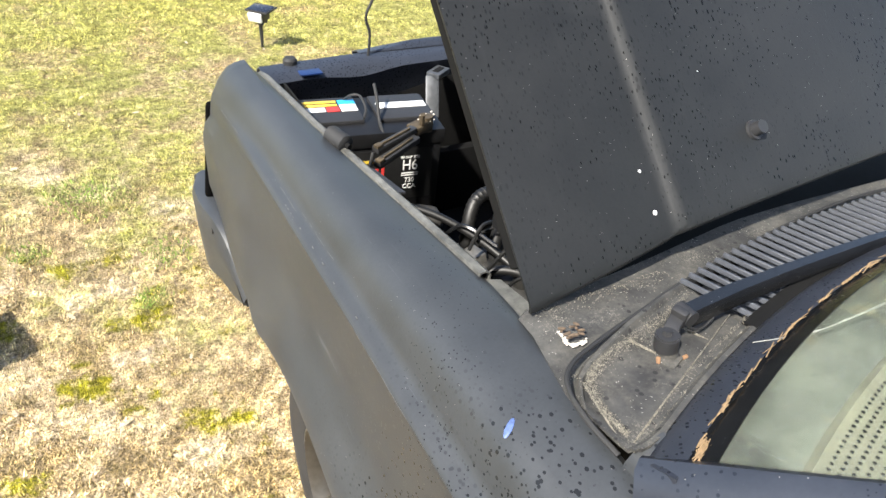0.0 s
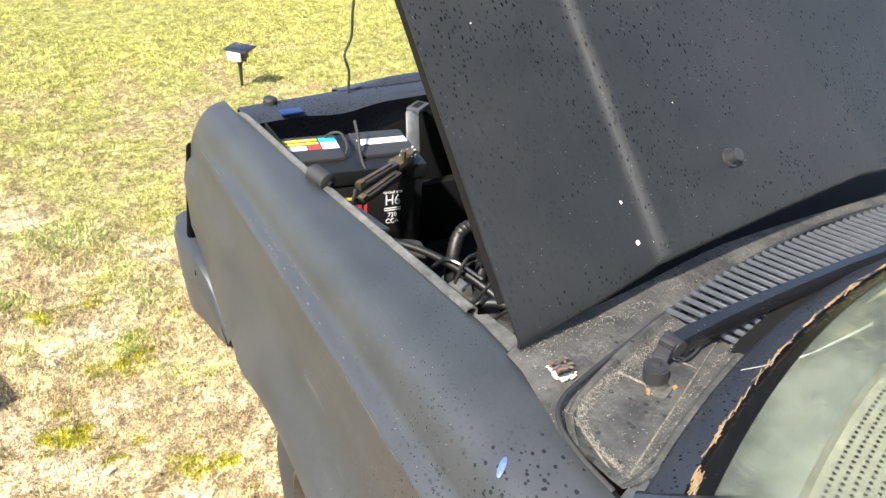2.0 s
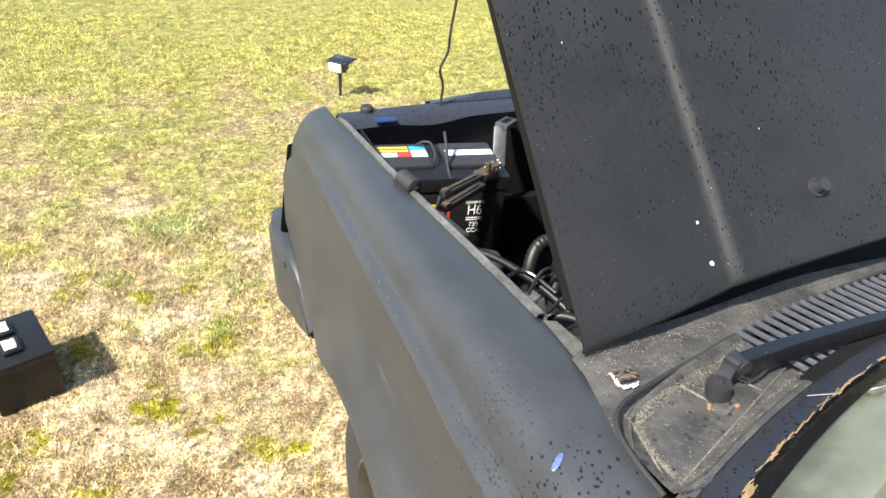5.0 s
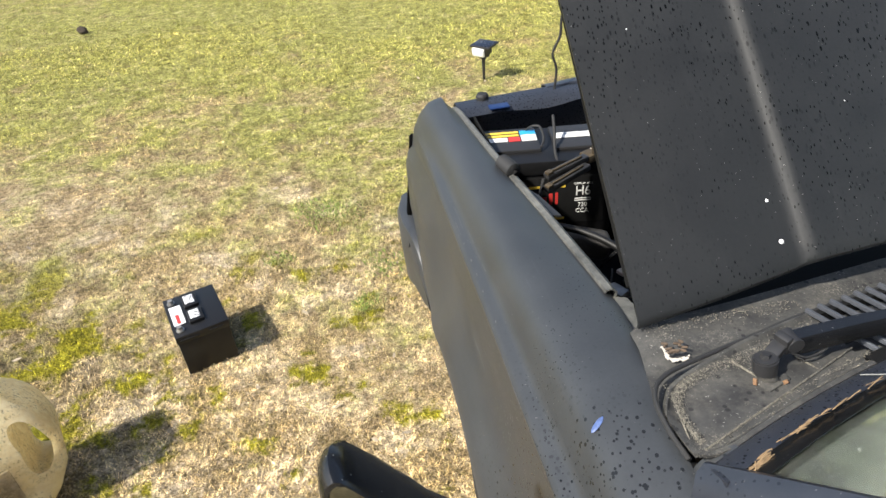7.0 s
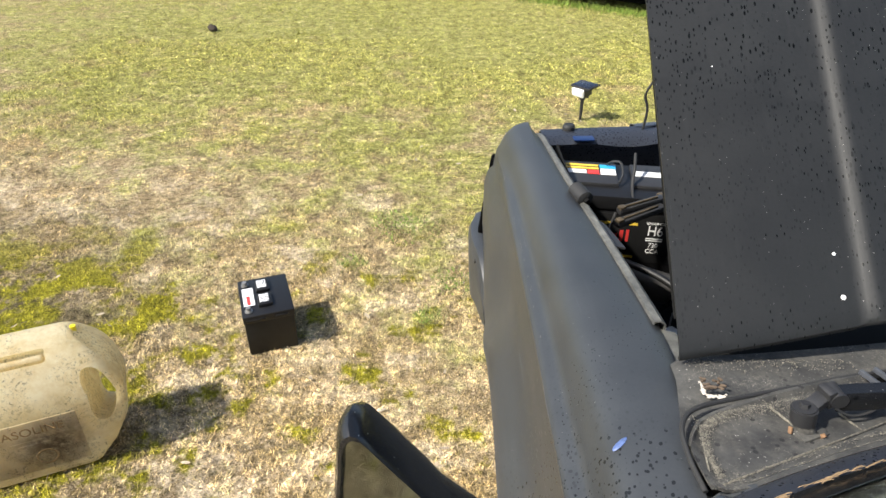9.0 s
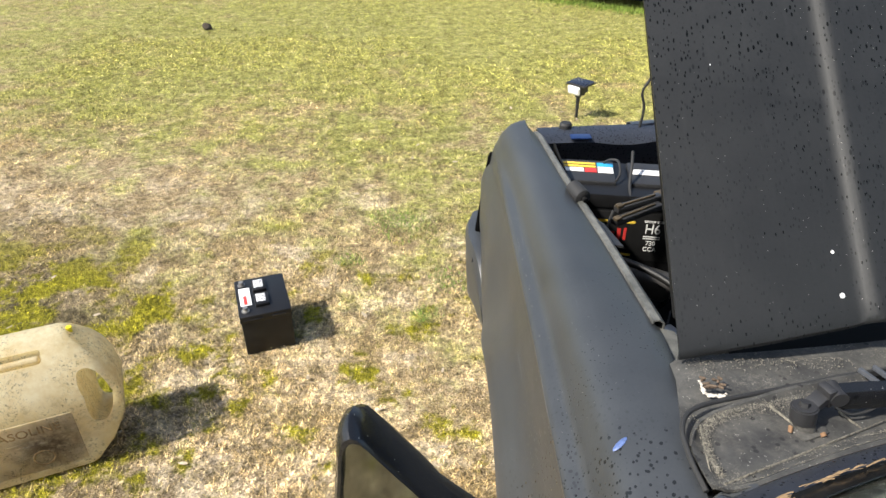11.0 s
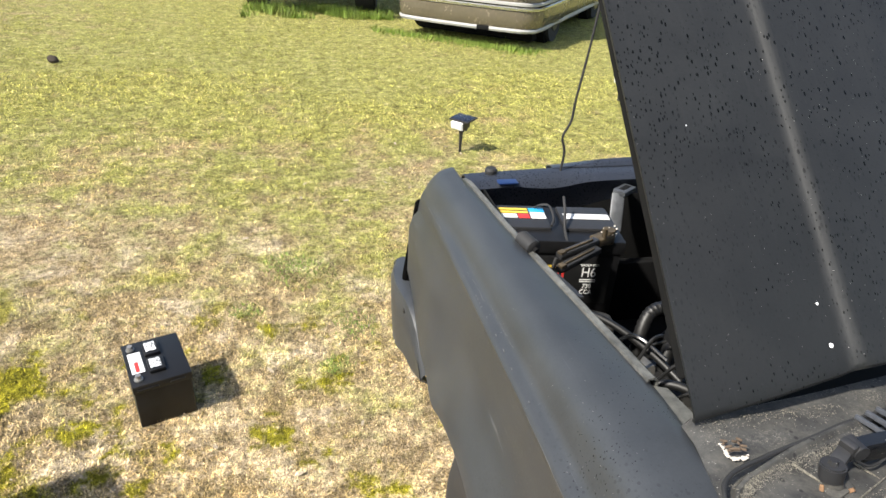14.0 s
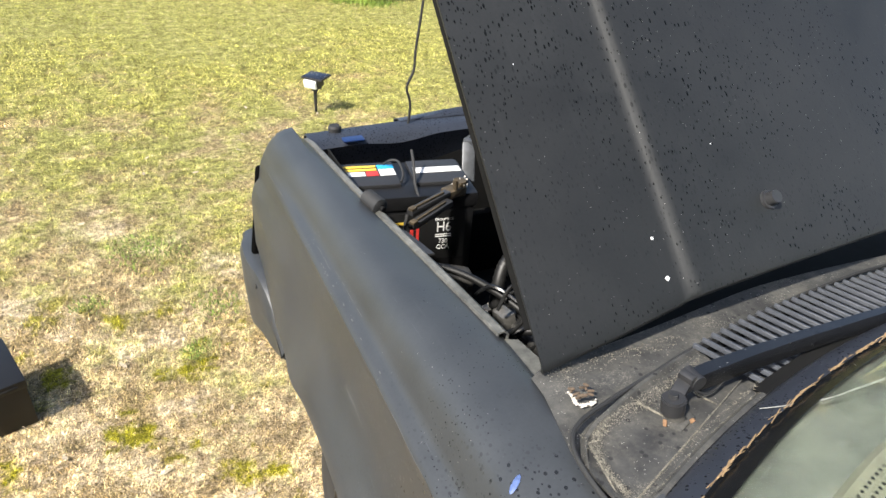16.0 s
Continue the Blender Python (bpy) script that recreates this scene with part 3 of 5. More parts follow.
for x in np.linspace(0.25, 2 * TC - 0.25, 16):
    y = 1.50 + 0.05 * math.cos((x - TC) / 0.8 * 1.4)
    rows.append([(x, y - 0.06, 0.70), (x, y, 0.702), (x, y + 0.03, 0.68), (x, y + 0.035, 0.6), (x, y + 0.02, 0.47), (x, y - 0.05, 0.46)])
shell(bm, rows, 0.004)
part("bumper_bar", bm, PLASTIC, bumper)
part("bumper_bolt", cyl(bmesh.new(), (0.262, 1.30, 0.67), (0.239, 1.30, 0.675), 0.007, 0.006, 12), PLASTIC, bumper)
# Solid block whose black colour stands for the shade in the lamp gap.
bm = bmesh.new()
box(bm, (0.333, 1.402, 0.815), (0.152, 0.024, 0.23), None, 0.011, 3)
for v in bm.verts:
    v.co.x += 0.13 * (v.co.z - 0.75)
part("lamp_gap_block", bm, VOID, truck, "near-black block standing for the shaded lamp gap behind the fender's front edge")
part("grille_panel", box(bmesh.new(), (TC, 1.41, 0.83), (1.25, 0.03, 0.24), None, 0.005), DARK, truck)

# ---- cowl, wiper, windscreen ----
def ledge_end(x):
    """Where the ledge drops away under the hood, further forward towards the middle."""
    return 0.452 + 0.10 * min(0.35, max(0.0, TC - 0.432 - abs(x - TC)))


bm = bmesh.new()
rows = [[(x, y, 1.086 + 0.004 * math.sin(x * 9)) for y in (0.30, 0.34, 0.38, 0.42, ledge_end(x))] + [(x, ledge_end(x) + 0.004, 1.078), (x, ledge_end(x) + 0.005, 1.06)] for x in np.linspace(0.432, 2 * TC - 0.432, 30)]
seam = []
for y in (0.30, 0.34, 0.38, 0.42, 0.452):
    x, _, z = fender_section(y)[2]
    seam.append((x - 0.001, y, z + 0.0015))
seam += [(0.428, 0.456, 1.065), (0.43, 0.457, 1.05)]
rows = [seam] + rows + [[(2 * TC - x, y, z) for x, y, z in seam]]
shell(bm, rows, 0.003)
part("cowl_ledge", bm, COWL, truck, "black ledge under the hood with pale grit")
# Added near-black sheet that stands for the shaded gap under the hood.
part("hood_shade_sheet", box(bmesh.new(), (TC, 0.56, 1.045), (1.02, 0.20, 0.02), None, 0.004), DARK, truck, "near-black sheet standing for the shade under the hood's rear edge")


def ws_base(x):
    """The line along which the windscreen meets the cowl."""
    s = abs(x - TC) / (TC - 0.41)
    return 0.222 + 0.115 * (1 - s ** 2.2), 1.128


def cowl_front(x):
    s = abs(x - TC) / (TC - 0.39)
    return 0.445 - 0.105 * max(0.0, s) ** 3.0


PX = [0.392, 0.396, 0.402, 0.412, 0.43, 0.46, 0.5, 0.54, 0.58, 0.615]
bm = bmesh.new()
rows = []
for x in PX:
    y1 = cowl_front(x) - 0.028 * max(0.0, 1 - (x - 0.392) / 0.03) ** 2
    y0 = ws_base(x)[0] + 0.024 + 0.012 * max(0.0, 1 - (x - 0.392) / 0.03)
    rim = 0.004 if x <= 0.396 else 0.0
    zs = [(0, 1.088), (0.04, 1.097), (0.09, 1.099), (0.14, 1.094), (0.3, 1.0945), (0.5, 1.096), (0.75, 1.099), (0.9, 1.102), (0.95, 1.108), (1, 1.109)]
    rows.append([(x, y1 + (y0 - y1) * s, z + rim * (0.1 < s)) for s, z in zs])
shell(bm, rows, 0.003)
cowl = part("cowl_panel", bm, COWL, truck, "gritty black wiper cowl panel with moulded ribs")
bm = bmesh.new()
rows = []
for x in np.linspace(0.615, 2 * TC - 0.615, 40):
    y1, y0 = cowl_front(x), ws_base(x)[0] + 0.024
    rows.append([(x, y1, 1.085), (x, y1 - 0.004, 1.097), (x, y1 - 0.016, 1.099), (x, y1 - 0.02, 1.055), (x, y0 + 0.02, 1.055), (x, y0 + 0.016, 1.104), (x, y0, 1.108)])
shell(bm, rows, 0.003)
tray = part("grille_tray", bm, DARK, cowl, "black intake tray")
slat = bmesh.new()
box(slat, (0, 0, 0), (0.0048, 0.092, 0.006), Matrix.Rotation(radians(12), 4, "Y"), 0.001, 1)
# The slats' paler, bluish base colour holds the sky light on them.
slat_mesh = mesh_of(slat, "slat", simple("sky_lit_slat_plastic", (0.055, 0.060, 0.070), 0.45, 0, 120, 0.35))
for k in range(48):
    x = 0.626 + k * 0.0175
    y = (cowl_front(x) + ws_base(x)[0] + 0.024) / 2 + 0.002
    ob = new("slat", slat_mesh)
    ob.parent = cowl
    ob.matrix_parent_inverse = cowl.matrix_world.inverted()
    ob.matrix_basis = pose(x, y, 1.099, 2, 0, 24) @ Matrix.Diagonal((1, 0.98, 1, 1))
bm = bmesh.new()
for a, b in (((0.490, 0.362, 1.097), (0.520, 0.299, 1.0985)), ((0.555, 0.352, 1.098), (0.565, 0.328, 1.1)), ((0.405, 0.262, 1.101), (0.615, 0.345, 1.103)), ((0.41, 0.335, 1.0985), (0.398, 0.27, 1.1))):
    d = Vector(b) - Vector(a)
    box(bm, (Vector(a) + Vector(b)) / 2 - Vector((0, 0, 0.001)), (d.length, 0.0016, 0.003), Matrix.Rotation(math.atan2(d.y, d.x), 4, "Z"), 0.001, 1)
part("moulded_rib", bm, SILT, cowl, "moulded ribs caked with pale silt")
# Rubber seal along the cowl's front edge.
part("cowl_seal", tube(bmesh.new(), [(0.392, 0.262, 1.092), (0.388, 0.30, 1.096), (0.393, 0.335, 1.098), (0.415, 0.358, 1.098), (0.47, 0.376, 1.096), (0.54, 0.393, 1.095), (0.615, 0.41, 1.096), (0.8, 0.44, 1.097), (TC, 0.455, 1.098), (1.4, 0.425, 1.097)], 0.0026, 8, 6), RUBBER, truck, "black rubber cowl seal")

# Body edge round the windscreen, straw in the joint, glass and pillar.
bm = bmesh.new()
rows = []
for x in [0.392, 0.40, 0.41, 0.43, 0.46, *np.linspace(0.5, 2 * TC - 0.5, 24), 2 * TC - 0.43, 2 * TC - 0.392]:
    y, z = ws_base(x)
    rows.append([(x, y + 0.026, 1.092), (x, y + 0.024, 1.108), (x, y + 0.018, 1.116), (x, y + 0.006, 1.123), (x, y - 0.004, z), (x, y - 0.008, z - 0.012)])
shell(bm, rows, 0.003)
part("windscreen_frame", bm, FRAMEP, truck, "black painted windscreen frame")
RAKE = Vector((0, -0.78, 0.63)).normalized()
bm = bmesh.new()
rows = []
for s in np.linspace(0, 0.75, 10):
    row = []
    for k in np.linspace(-1, 1, 31):
        half = TC - 0.410 - 0.34 * s
        x = TC + k * half
        y, z = ws_base(TC + k * (TC - 0.410))
        row.append(Vector((x, y - 0.005, z - 0.006)) + RAKE * s)
    rows.append(row)
shell(bm, rows, 0.004)
glass = part("windscreen", bm, GLASS, truck, "dusty tinted windscreen glass")
glass.visible_shadow = False
bm = bmesh.new()
rows = []
for k in np.linspace(-1, 1, 41):
    x0 = TC + k * (TC - 0.41)
    row = []
    for s in (0.0, 0.012, 0.024):
        y, z = ws_base(x0)
        row.append(Vector((TC + k * (TC - 0.41 - 0.34 * s), y - 0.002, z - 0.0015)) + RAKE * s)
    rows.append(row)
shell(bm, rows, 0.001)
part("glass_border", bm, simple("black_glass_frit", (0.0055, 0.006, 0.0065), 0.22, 0, 160, 0.6, 0.05), glass, "black band round the edge of the glass")
for flip in (False, True):
    bm = bmesh.new()
    rows = []
    for s in np.linspace(-0.03, 0.75, 12):
        p = Vector((0.410 + 0.34 * s, *ws_base(0.41))) + RAKE * s
        rows.append([p + Vector(o) for o in ((0.003, 0.004, -0.010), (0.000, 0.002, -0.003), (-0.006, 0.0, 0.0), (-0.016, -0.006, -0.003), (-0.026, -0.02, -0.014), (-0.032, -0.03, -0.05))])
    shell(bm, rows, 0.004)
    part("windscreen_pillar", mirrored(bm) if flip else bm, FRAMEP, truck, "matt black windscreen pillar with water drops")
# Dashboard seen through the glass.
bm = bmesh.new()
rows = [[(x, ws_base(x)[0] - 0.01 - d, 1.10 + h) for d, h in ((0, 0), (0.05, 0.012), (0.12, 0.02), (0.3, 0.02), (0.36, 0.0), (0.38, -0.12))] for x in np.linspace(0.43, 2 * TC - 0.43, 24)]
shell(bm, rows, 0.01)
dash = part("dashboard", bm, dash_material(), truck, "faded dashboard under the windscreen")

# Longitudinal bars of the intake grille.
bm = bmesh.new()
for f in (0.3, 0.55, 0.8):
    tube(bm, [(x, cowl_front(x) + (ws_base(x)[0] + 0.024 - cowl_front(x)) * f, 1.091) for x in np.linspace(0.62, 1.44, 9)], 0.0022, 6, 3)
part("grille_bar", bm, PLASTIC, cowl)
part("cowl_corner", shell(bmesh.new(), [[(x, y, z) for x, z in ((0.3925, 1.070), (0.3945, 1.090), (0.402, 1.101), (0.415, 1.107), (0.43, 1.110))] for y in (0.256, 0.23, 0.205, 0.15)], 0.003), PAINT, truck)

# Wiper: a deep channel arm, a knuckle, and a cup over the pivot.
bm = bmesh.new()
rows = []
for x, y, z, w in ((0.540, 0.346, 1.131, 0.0085), (0.56, 0.348, 1.131, 0.009), (0.62, 0.352, 1.130, 0.0085), (0.70, 0.355, 1.128, 0.0075), (0.85, 0.356, 1.126, 0.0065), (0.98, 0.350, 1.127, 0.0055), (1.12, 0.334, 1.135, 0.005)):
    rows.append([(x, y - w, z - 0.017), (x, y - w * 0.98, z - 0.001), (x, y - w * 0.75, z + 0.004), (x, y + w * 0.75, z + 0.004), (x, y + w * 0.98, z - 0.001), (x, y + w, z - 0.014)])
shell(bm, rows, 0.0018)
wiper = part("wiper_arm", bm, GLOSSY, truck, "black channel wiper arm lying over the intake grille")
bm = cyl(bmesh.new(), (0.512, 0.328, 1.092), (0.507, 0.332, 1.108), 0.0105, 0.0100, 24)
box(bm, (0.513, 0.327, 1.097), (0.032, 0.022, 0.008), Matrix.Rotation(radians(20), 4, "Z"), 0.003)
part("pivot_base", bm, COWL, wiper, "dusty pivot base")
bm = cyl(bmesh.new(), (0.507, 0.332, 1.106), (0.505, 0.334, 1.124), 0.0118, 0.0122, 28)
bmesh.ops.bevel(bm, geom=[e for e in bm.edges if abs(e.verts[0].co.z - e.verts[1].co.z) < 0.004], offset=0.0016, segments=2, affect="EDGES")
part("wiper_pivot", bm, PLASTIC, wiper, "black cup over the wiper pivot")
part("pivot_nut", cyl(bmesh.new(), (0.505, 0.334, 1.122), (0.505, 0.335, 1.128), 0.0055, 0.0045, 6), PLASTIC, wiper, "dusty pivot nut")
bm = bmesh.new()
box(bm, (0.522, 0.343, 1.121), (0.022, 0.015, 0.011), pose(0, 0, 0, 0, -18, 28), 0.003)
box(bm, (0.532, 0.347, 1.126), (0.010, 0.017, 0.022), pose(0, 0, 0, 0, -14, 18), 0.003)
cyl(bm, (0.540, 0.337, 1.127), (0.540, 0.357, 1.127), 0.0085, 0.0085, 18)
part("wiper_hinge", bm, PLASTIC, wiper, "black wiper knuckle")
part("spring_wire", tube(bmesh.new(), [(0.538, 0.338, 1.118), (0.555, 0.336, 1.110), (0.575, 0.340, 1.111), (0.592, 0.347, 1.118)], 0.0014, 7, 6), RUBBER, wiper)
for x, y, tilt in ((0.5215, 0.3185, 30), (0.494, 0.326, -20)):
    part("rust_clip", box(bmesh.new(), (x, y, 1.101), (0.0025, 0.004, 0.007), pose(0, 0, 0, tilt, 10, 20), 0.001), simple("rusty_clip", (0.26, 0.15, 0.08), 0.8, 0.2, 120, 0.5), wiper, "small rusty clip")

# Wheels.
def wheel(y, flip):
    bm = bmesh.new()
    rows = []
    cx, cz = 0.31, 0.33
    prof = [(0.19, 0.012), (0.21, 0.004), (0.25, -0.004), (0.295, -0.002), (0.318, 0.010), (0.328, 0.03), (0.330, 0.1), (0.328, 0.17), (0.315, 0.195), (0.2, 0.2)]
    for k in range(49):
        a = math.tau * k / 48
        rows.append([(cx + d, y + r * math.cos(a), cz + r * math.sin(a)) for r, d in prof])
    grid(bm, rows)
    bmesh.ops.remove_doubles(bm, verts=bm.verts, dist=1e-5)
    w = part("wheel", mirrored(bm) if flip else bm, TYRE, truck, "worn black tyre on a dark rim")
    bm = bmesh.new()
    for k in range(60):
        a = math.tau * k / 60
        for d, tw in ((0.06, 0.25), (0.14, -0.25)):
            box(bm, (cx + d, y + 0.331 * math.cos(a), cz + 0.331 * math.sin(a)), (0.055, 0.010, 0.022), Matrix.Rotation(a - math.pi / 2, 4, "X") @ Matrix.Rotation(tw, 4, "Z") @ Matrix.Rotation(math.pi / 2, 4, "X"))
    part("tread", mirrored(bm) if flip else bm, TYRE, w)
    bm = bmesh.new()
    rows = []
    for k in range(49):
        a = math.tau * k / 48
        rows.append([(cx + d, y + r * math.cos(a), cz + r * math.sin(a)) for r, d in ((0.20, 0.02), (0.203, 0.002), (0.196, 0.0), (0.185, 0.02), (0.18, 0.05), (0.178, 0.15))])
    grid(bm, rows)
    for k in range(5):
        a = math.tau * (k + 0.3) / 5
        box(bm, (cx + 0.035, y + 0.105 * math.cos(a), cz + 0.105 * math.sin(a)), (0.03, 0.17, 0.06), Matrix.Rotation(a, 4, "X"), 0.006)
    cyl(bm, (cx + 0.06, y, cz), (cx + 0.005, y, cz), 0.05, 0.035, 20)
    part("rim", mirrored(bm) if flip else bm, RIM, w, "dark spoked rim")


wheel(0.72, False)
wheel(0.72, True)

# Mirror on the door.
bm = bmesh.new()
MO = [(0.058, 1.03), (0.060, 1.08), (0.062, 1.104), (0.066, 1.133), (0.068, 1.158), (0.071, 1.173), (0.075, 1.180), (0.080, 1.183), (0.086, 1.181), (0.092, 1.174), (0.102, 1.159), (0.118, 1.136), (0.138, 1.108), (0.160, 1.072), (0.20, 1.03), (0.24, 0.99), (0.28, 0.965), (0.28, 0.93), (0.1, 0.93)]


def ring(scale, y):
    c = Vector((0.15, 1.04))
    return [(c.x + (x - c.x) * scale, y, c.y + (z - c.y) * scale) for x, z in MO]


rows = [ring(0.90, 0.268), ring(0.905, 0.252), ring(0.925, 0.247), ring(0.955, 0.248), ring(0.98, 0.255), ring(0.995, 0.268), ring(0.97, 0.282), ring(0.9, 0.295), ring(0.6, 0.31)]
grid(bm, [r + r[:1] for r in rows])
bmesh.ops.remove_doubles(bm, verts=bm.verts, dist=1e-5)
bmesh.ops.holes_fill(bm, edges=[e for e in bm.edges if e.is_boundary and all(v.co.y > 0.30 for v in e.verts)])
side_mirror = part("side_mirror", bm, GLOSSY, truck, "black door mirror with water drops")
bm = bmesh.new()
prism(bm, [(x, z) for x, _, z in ring(0.903, 0)], 0.003, Matrix(((1, 0, 0, 0), (0, 0, 1, 0.258), (0, 1, 0, 0), (0, 0, 0, 1))))
part("mirror_glass", bm, MIRROR, side_mirror, "mirror glass showing the grass", False)

# Cab closes the view behind the glass.
bm = bmesh.new()
rows = [[(x, y, z) for x, z in ((0.30, 0.4), (0.32, 0.95), (2 * TC - 0.32, 0.95), (2 * TC - 0.30, 0.4))] for y in (0.12, -1.2)]
shell(bm, rows, 0.01)
part("cabin_floor", bm, DARK, truck)
bm = shell(bmesh.new(), [[(x, y, 1.62) for x in np.linspace(0.62, 2 * TC - 0.62, 8)] for y in (-0.5, -0.9, -1.25)], 0.02)
part("roof", bm, PAINT, truck)


# ---- batteries ----
def battery(name, label, c, yaw, size, material, posts):
    """A car battery: case, lid, and posts; returns its Empty."""
    l, w, h = size
    t = thing(name, label, "car battery", c)
    t.rotation_euler = (0, 0, radians(yaw))
    bpy.context.view_layer.update()
    m = t.matrix_world.copy()
    bm = box(bmesh.new(), (0, 0, h * 0.42), (l * 0.965, w * 0.955, h * 0.84), None, 0.006)
    bm.transform(m)
    part("case", bm, material, t)
    bm = box(bmesh.new(), (0, 0, h * 0.905), (l, w, h * 0.17), None, 0.005)
    bm.transform(m)
    part("lid", bm, material, t)
    for x, y in posts:
        bm = cyl(bmesh.new(), (x, y, h * 0.98), (x, y, h + 0.016), 0.0095, 0.0085, 16)
        cyl(bm, (x, y, h * 0.98), (x, y, h + 0.003), 0.014, 0.014, 16)
        bm.transform(m)
        part("terminal_post", bm, STEEL, t, "grey lead post")
    return t, m


def put(name, bm, m, material, parent, label=""):
    bm.transform(m)
    return part(name, bm, material, parent, label)


CASE = simple("black_battery_case", (0.008, 0.008, 0.0085), 0.45, 0, 40, 0.5, 0.1, 0.35)
old, m = battery("car_battery", "black car battery standing on the sandy grass", (-0.505, 1.848, 0.0), 19.5, (0.183, 0.245, 0.178), CASE, [(-0.066, 0.082), (-0.066, -0.088)])
for y in (0.055, -0.04):
    bm = box(bmesh.new(), (-0.004, y, 0.182), (0.052, 0.074, 0.016), None, 0.007)
    cap_part = put("vent_cap", bm, m, CASE, old)
    put("cap_label", box(bmesh.new(), (-0.006, y, 0.1915), (0.034, 0.05, 0.002), None, 0.0008), m, WORN, cap_part, "worn white print")
lab = put("label", box(bmesh.new(), (-0.060, 0.0, 0.1785), (0.04, 0.115, 0.0016), None, 0.0006), m, WHITE, old, "white sticker with a red bar")
put("red_bar", box(bmesh.new(), (-0.061, -0.025, 0.1798), (0.012, 0.055, 0.0012), None, 0.0004), m, RED, lab)
put("grip", box(bmesh.new(), (-0.045, -0.124, 0.158), (0.065, 0.006, 0.008), None, 0.002), m, CASE, old)
put("grip", box(bmesh.new(), (0.045, -0.124, 0.160), (0.045, 0.006, 0.008), None, 0.002), m, CASE, old)

# ---- solar spotlights ----
SOLAR = simple("solar_cell", (0.012, 0.014, 0.022), 0.25, 0, 60)


def spotlight(x, y, yaw):
    """A solar garden spotlight on a stake."""
    spot = thing("solar_spotlight", "black solar garden spotlight on a ground stake", "garden light", (x, y, 0), "solar spotlights")
    R = pose(x, y, 0, 0, 0, yaw)
    tilt = Matrix.Rotation(radians(12), 4, "X")

    def add(name, bm, mat, parent=spot, label=""):
        bm.transform(R)
        return part(name, bm, mat, parent, label)

    add("stake", cyl(bmesh.new(), (0, 0, 0.0), (0, 0, 0.155), 0.009, 0.0135, 14), PLASTIC)
    add("collar", cyl(bmesh.new(), (0, 0, 0.145), (0, 0, 0.165), 0.021, 0.017, 16), PLASTIC)
    add("tilt_knob", cyl(bmesh.new(), (0.03, 0, 0.172), (0.045, 0, 0.172), 0.012, 0.011, 12), PLASTIC)
    head = add("lamp_head", box(bmesh.new(), (0, -0.012, 0.205), (0.108, 0.085, 0.06), tilt, 0.012), PLASTIC)
    add("lens", box(bmesh.new(), (-0.002, -0.050, 0.200), (0.098, 0.030, 0.058), tilt, 0.013, 3), WHITE, head, "milky white lens")
    panel = add("solar_panel", box(bmesh.new(), (0.008, 0.004, 0.242), (0.155, 0.125, 0.012), Matrix.Rotation(radians(5), 4, "X"), 0.003), PLASTIC, spot, "dark solar panel")
    add("solar_cells", box(bmesh.new(), (0.008, 0.002, 0.2486), (0.138, 0.108, 0.002), Matrix.Rotation(radians(5), 4, "X"), 0.0008), SOLAR, panel)
    return spot


spotlight(1.114, 4.21, -48)
spotlight(2.92, 5.44, -48)
spotlight(-4.27, 5.85, -105)
spotlight(-5.91, 8.71, -105)


# ---- engine bay ----
def text_mesh(body, size, thick=0.0006, align="CENTER"):
    cu = bpy.data.curves.new("text", "FONT")
    cu.body, cu.size, cu.extrude, cu.align_x, cu.align_y = body, size, thick, align, "CENTER"
    ob = bpy.data.objects.new("text", cu)
    scene.collection.objects.link(ob)
    bpy.context.view_layer.update()
    me = bpy.data.meshes.new_from_object(ob)
    bpy.data.objects.remove(ob)
    return me


def lettering(name, body, size, m, material, parent, wide=1.0):
    me = text_mesh(body, size)
    me.transform(m @ Matrix.Diagonal((wide, 1, 1, 1)))
    me.materials.append(material)
    ob = new(name, me)
    ob.parent = parent
    ob.matrix_parent_inverse = parent.matrix_world.inverted()
    return ob


H6 = (0.29, 0.175, 0.19)
newer, m = battery("car_battery", "newer black car battery with coloured labels in the engine bay", (0.561, 1.201, 0.765), -9, H6, CASE, [(0.115, -0.055)])
for x, w in ((-0.074, 0.126), (0.078, 0.118)):
    cover = put("top_cover", box(bmesh.new(), (x, 0.018, 0.190), (w, 0.115, 0.012), None, 0.005), m, PLASTIC, newer, "raised black cover")
    if x < 0:
        for k, (dx, dy, sx, sy, mat, nm) in enumerate(((-0.02, 0.046, 0.082, 0.010, YELLOW, "yellow_stripe"), (-0.02, 0.030, 0.082, 0.010, YELLOW, "yellow_stripe"), (0.042, 0.042, 0.036, 0.020, CYAN, "blue_label"),
                                                       (-0.034, 0.010, 0.055, 0.020, WHITE, "white_label"), (0.009, 0.010, 0.026, 0.022, RED, "red_label"), (0.042, 0.014, 0.034, 0.032, WHITE, "white_label"))):
            put(nm, box(bmesh.new(), (x + dx, 0.018 + dy - 0.012, 0.1968), (sx, sy, 0.0012), None, 0.0004), m, mat, cover)
    else:
        lab = put("white_label", box(bmesh.new(), (x + 0.002, 0.020, 0.1968), (0.106, 0.026, 0.0012), None, 0.0004), m, WHITE, cover)
        for k in range(7):
            put("print_bar", box(bmesh.new(), (x - 0.04 + k * 0.013, 0.021 + 0.004 * (k % 2), 0.1977), (0.009, 0.0025, 0.0005)), m, GREYLABEL, lab)
put("handle_strap", tube(bmesh.new(), [(-0.035, 0.06, 0.196), (-0.022, 0.045, 0.212), (-0.006, 0.03, 0.216), (-0.003, -0.01, 0.206), (-0.012, -0.035, 0.198)], 0.0028, 8, 6), m, RUBBER, newer)
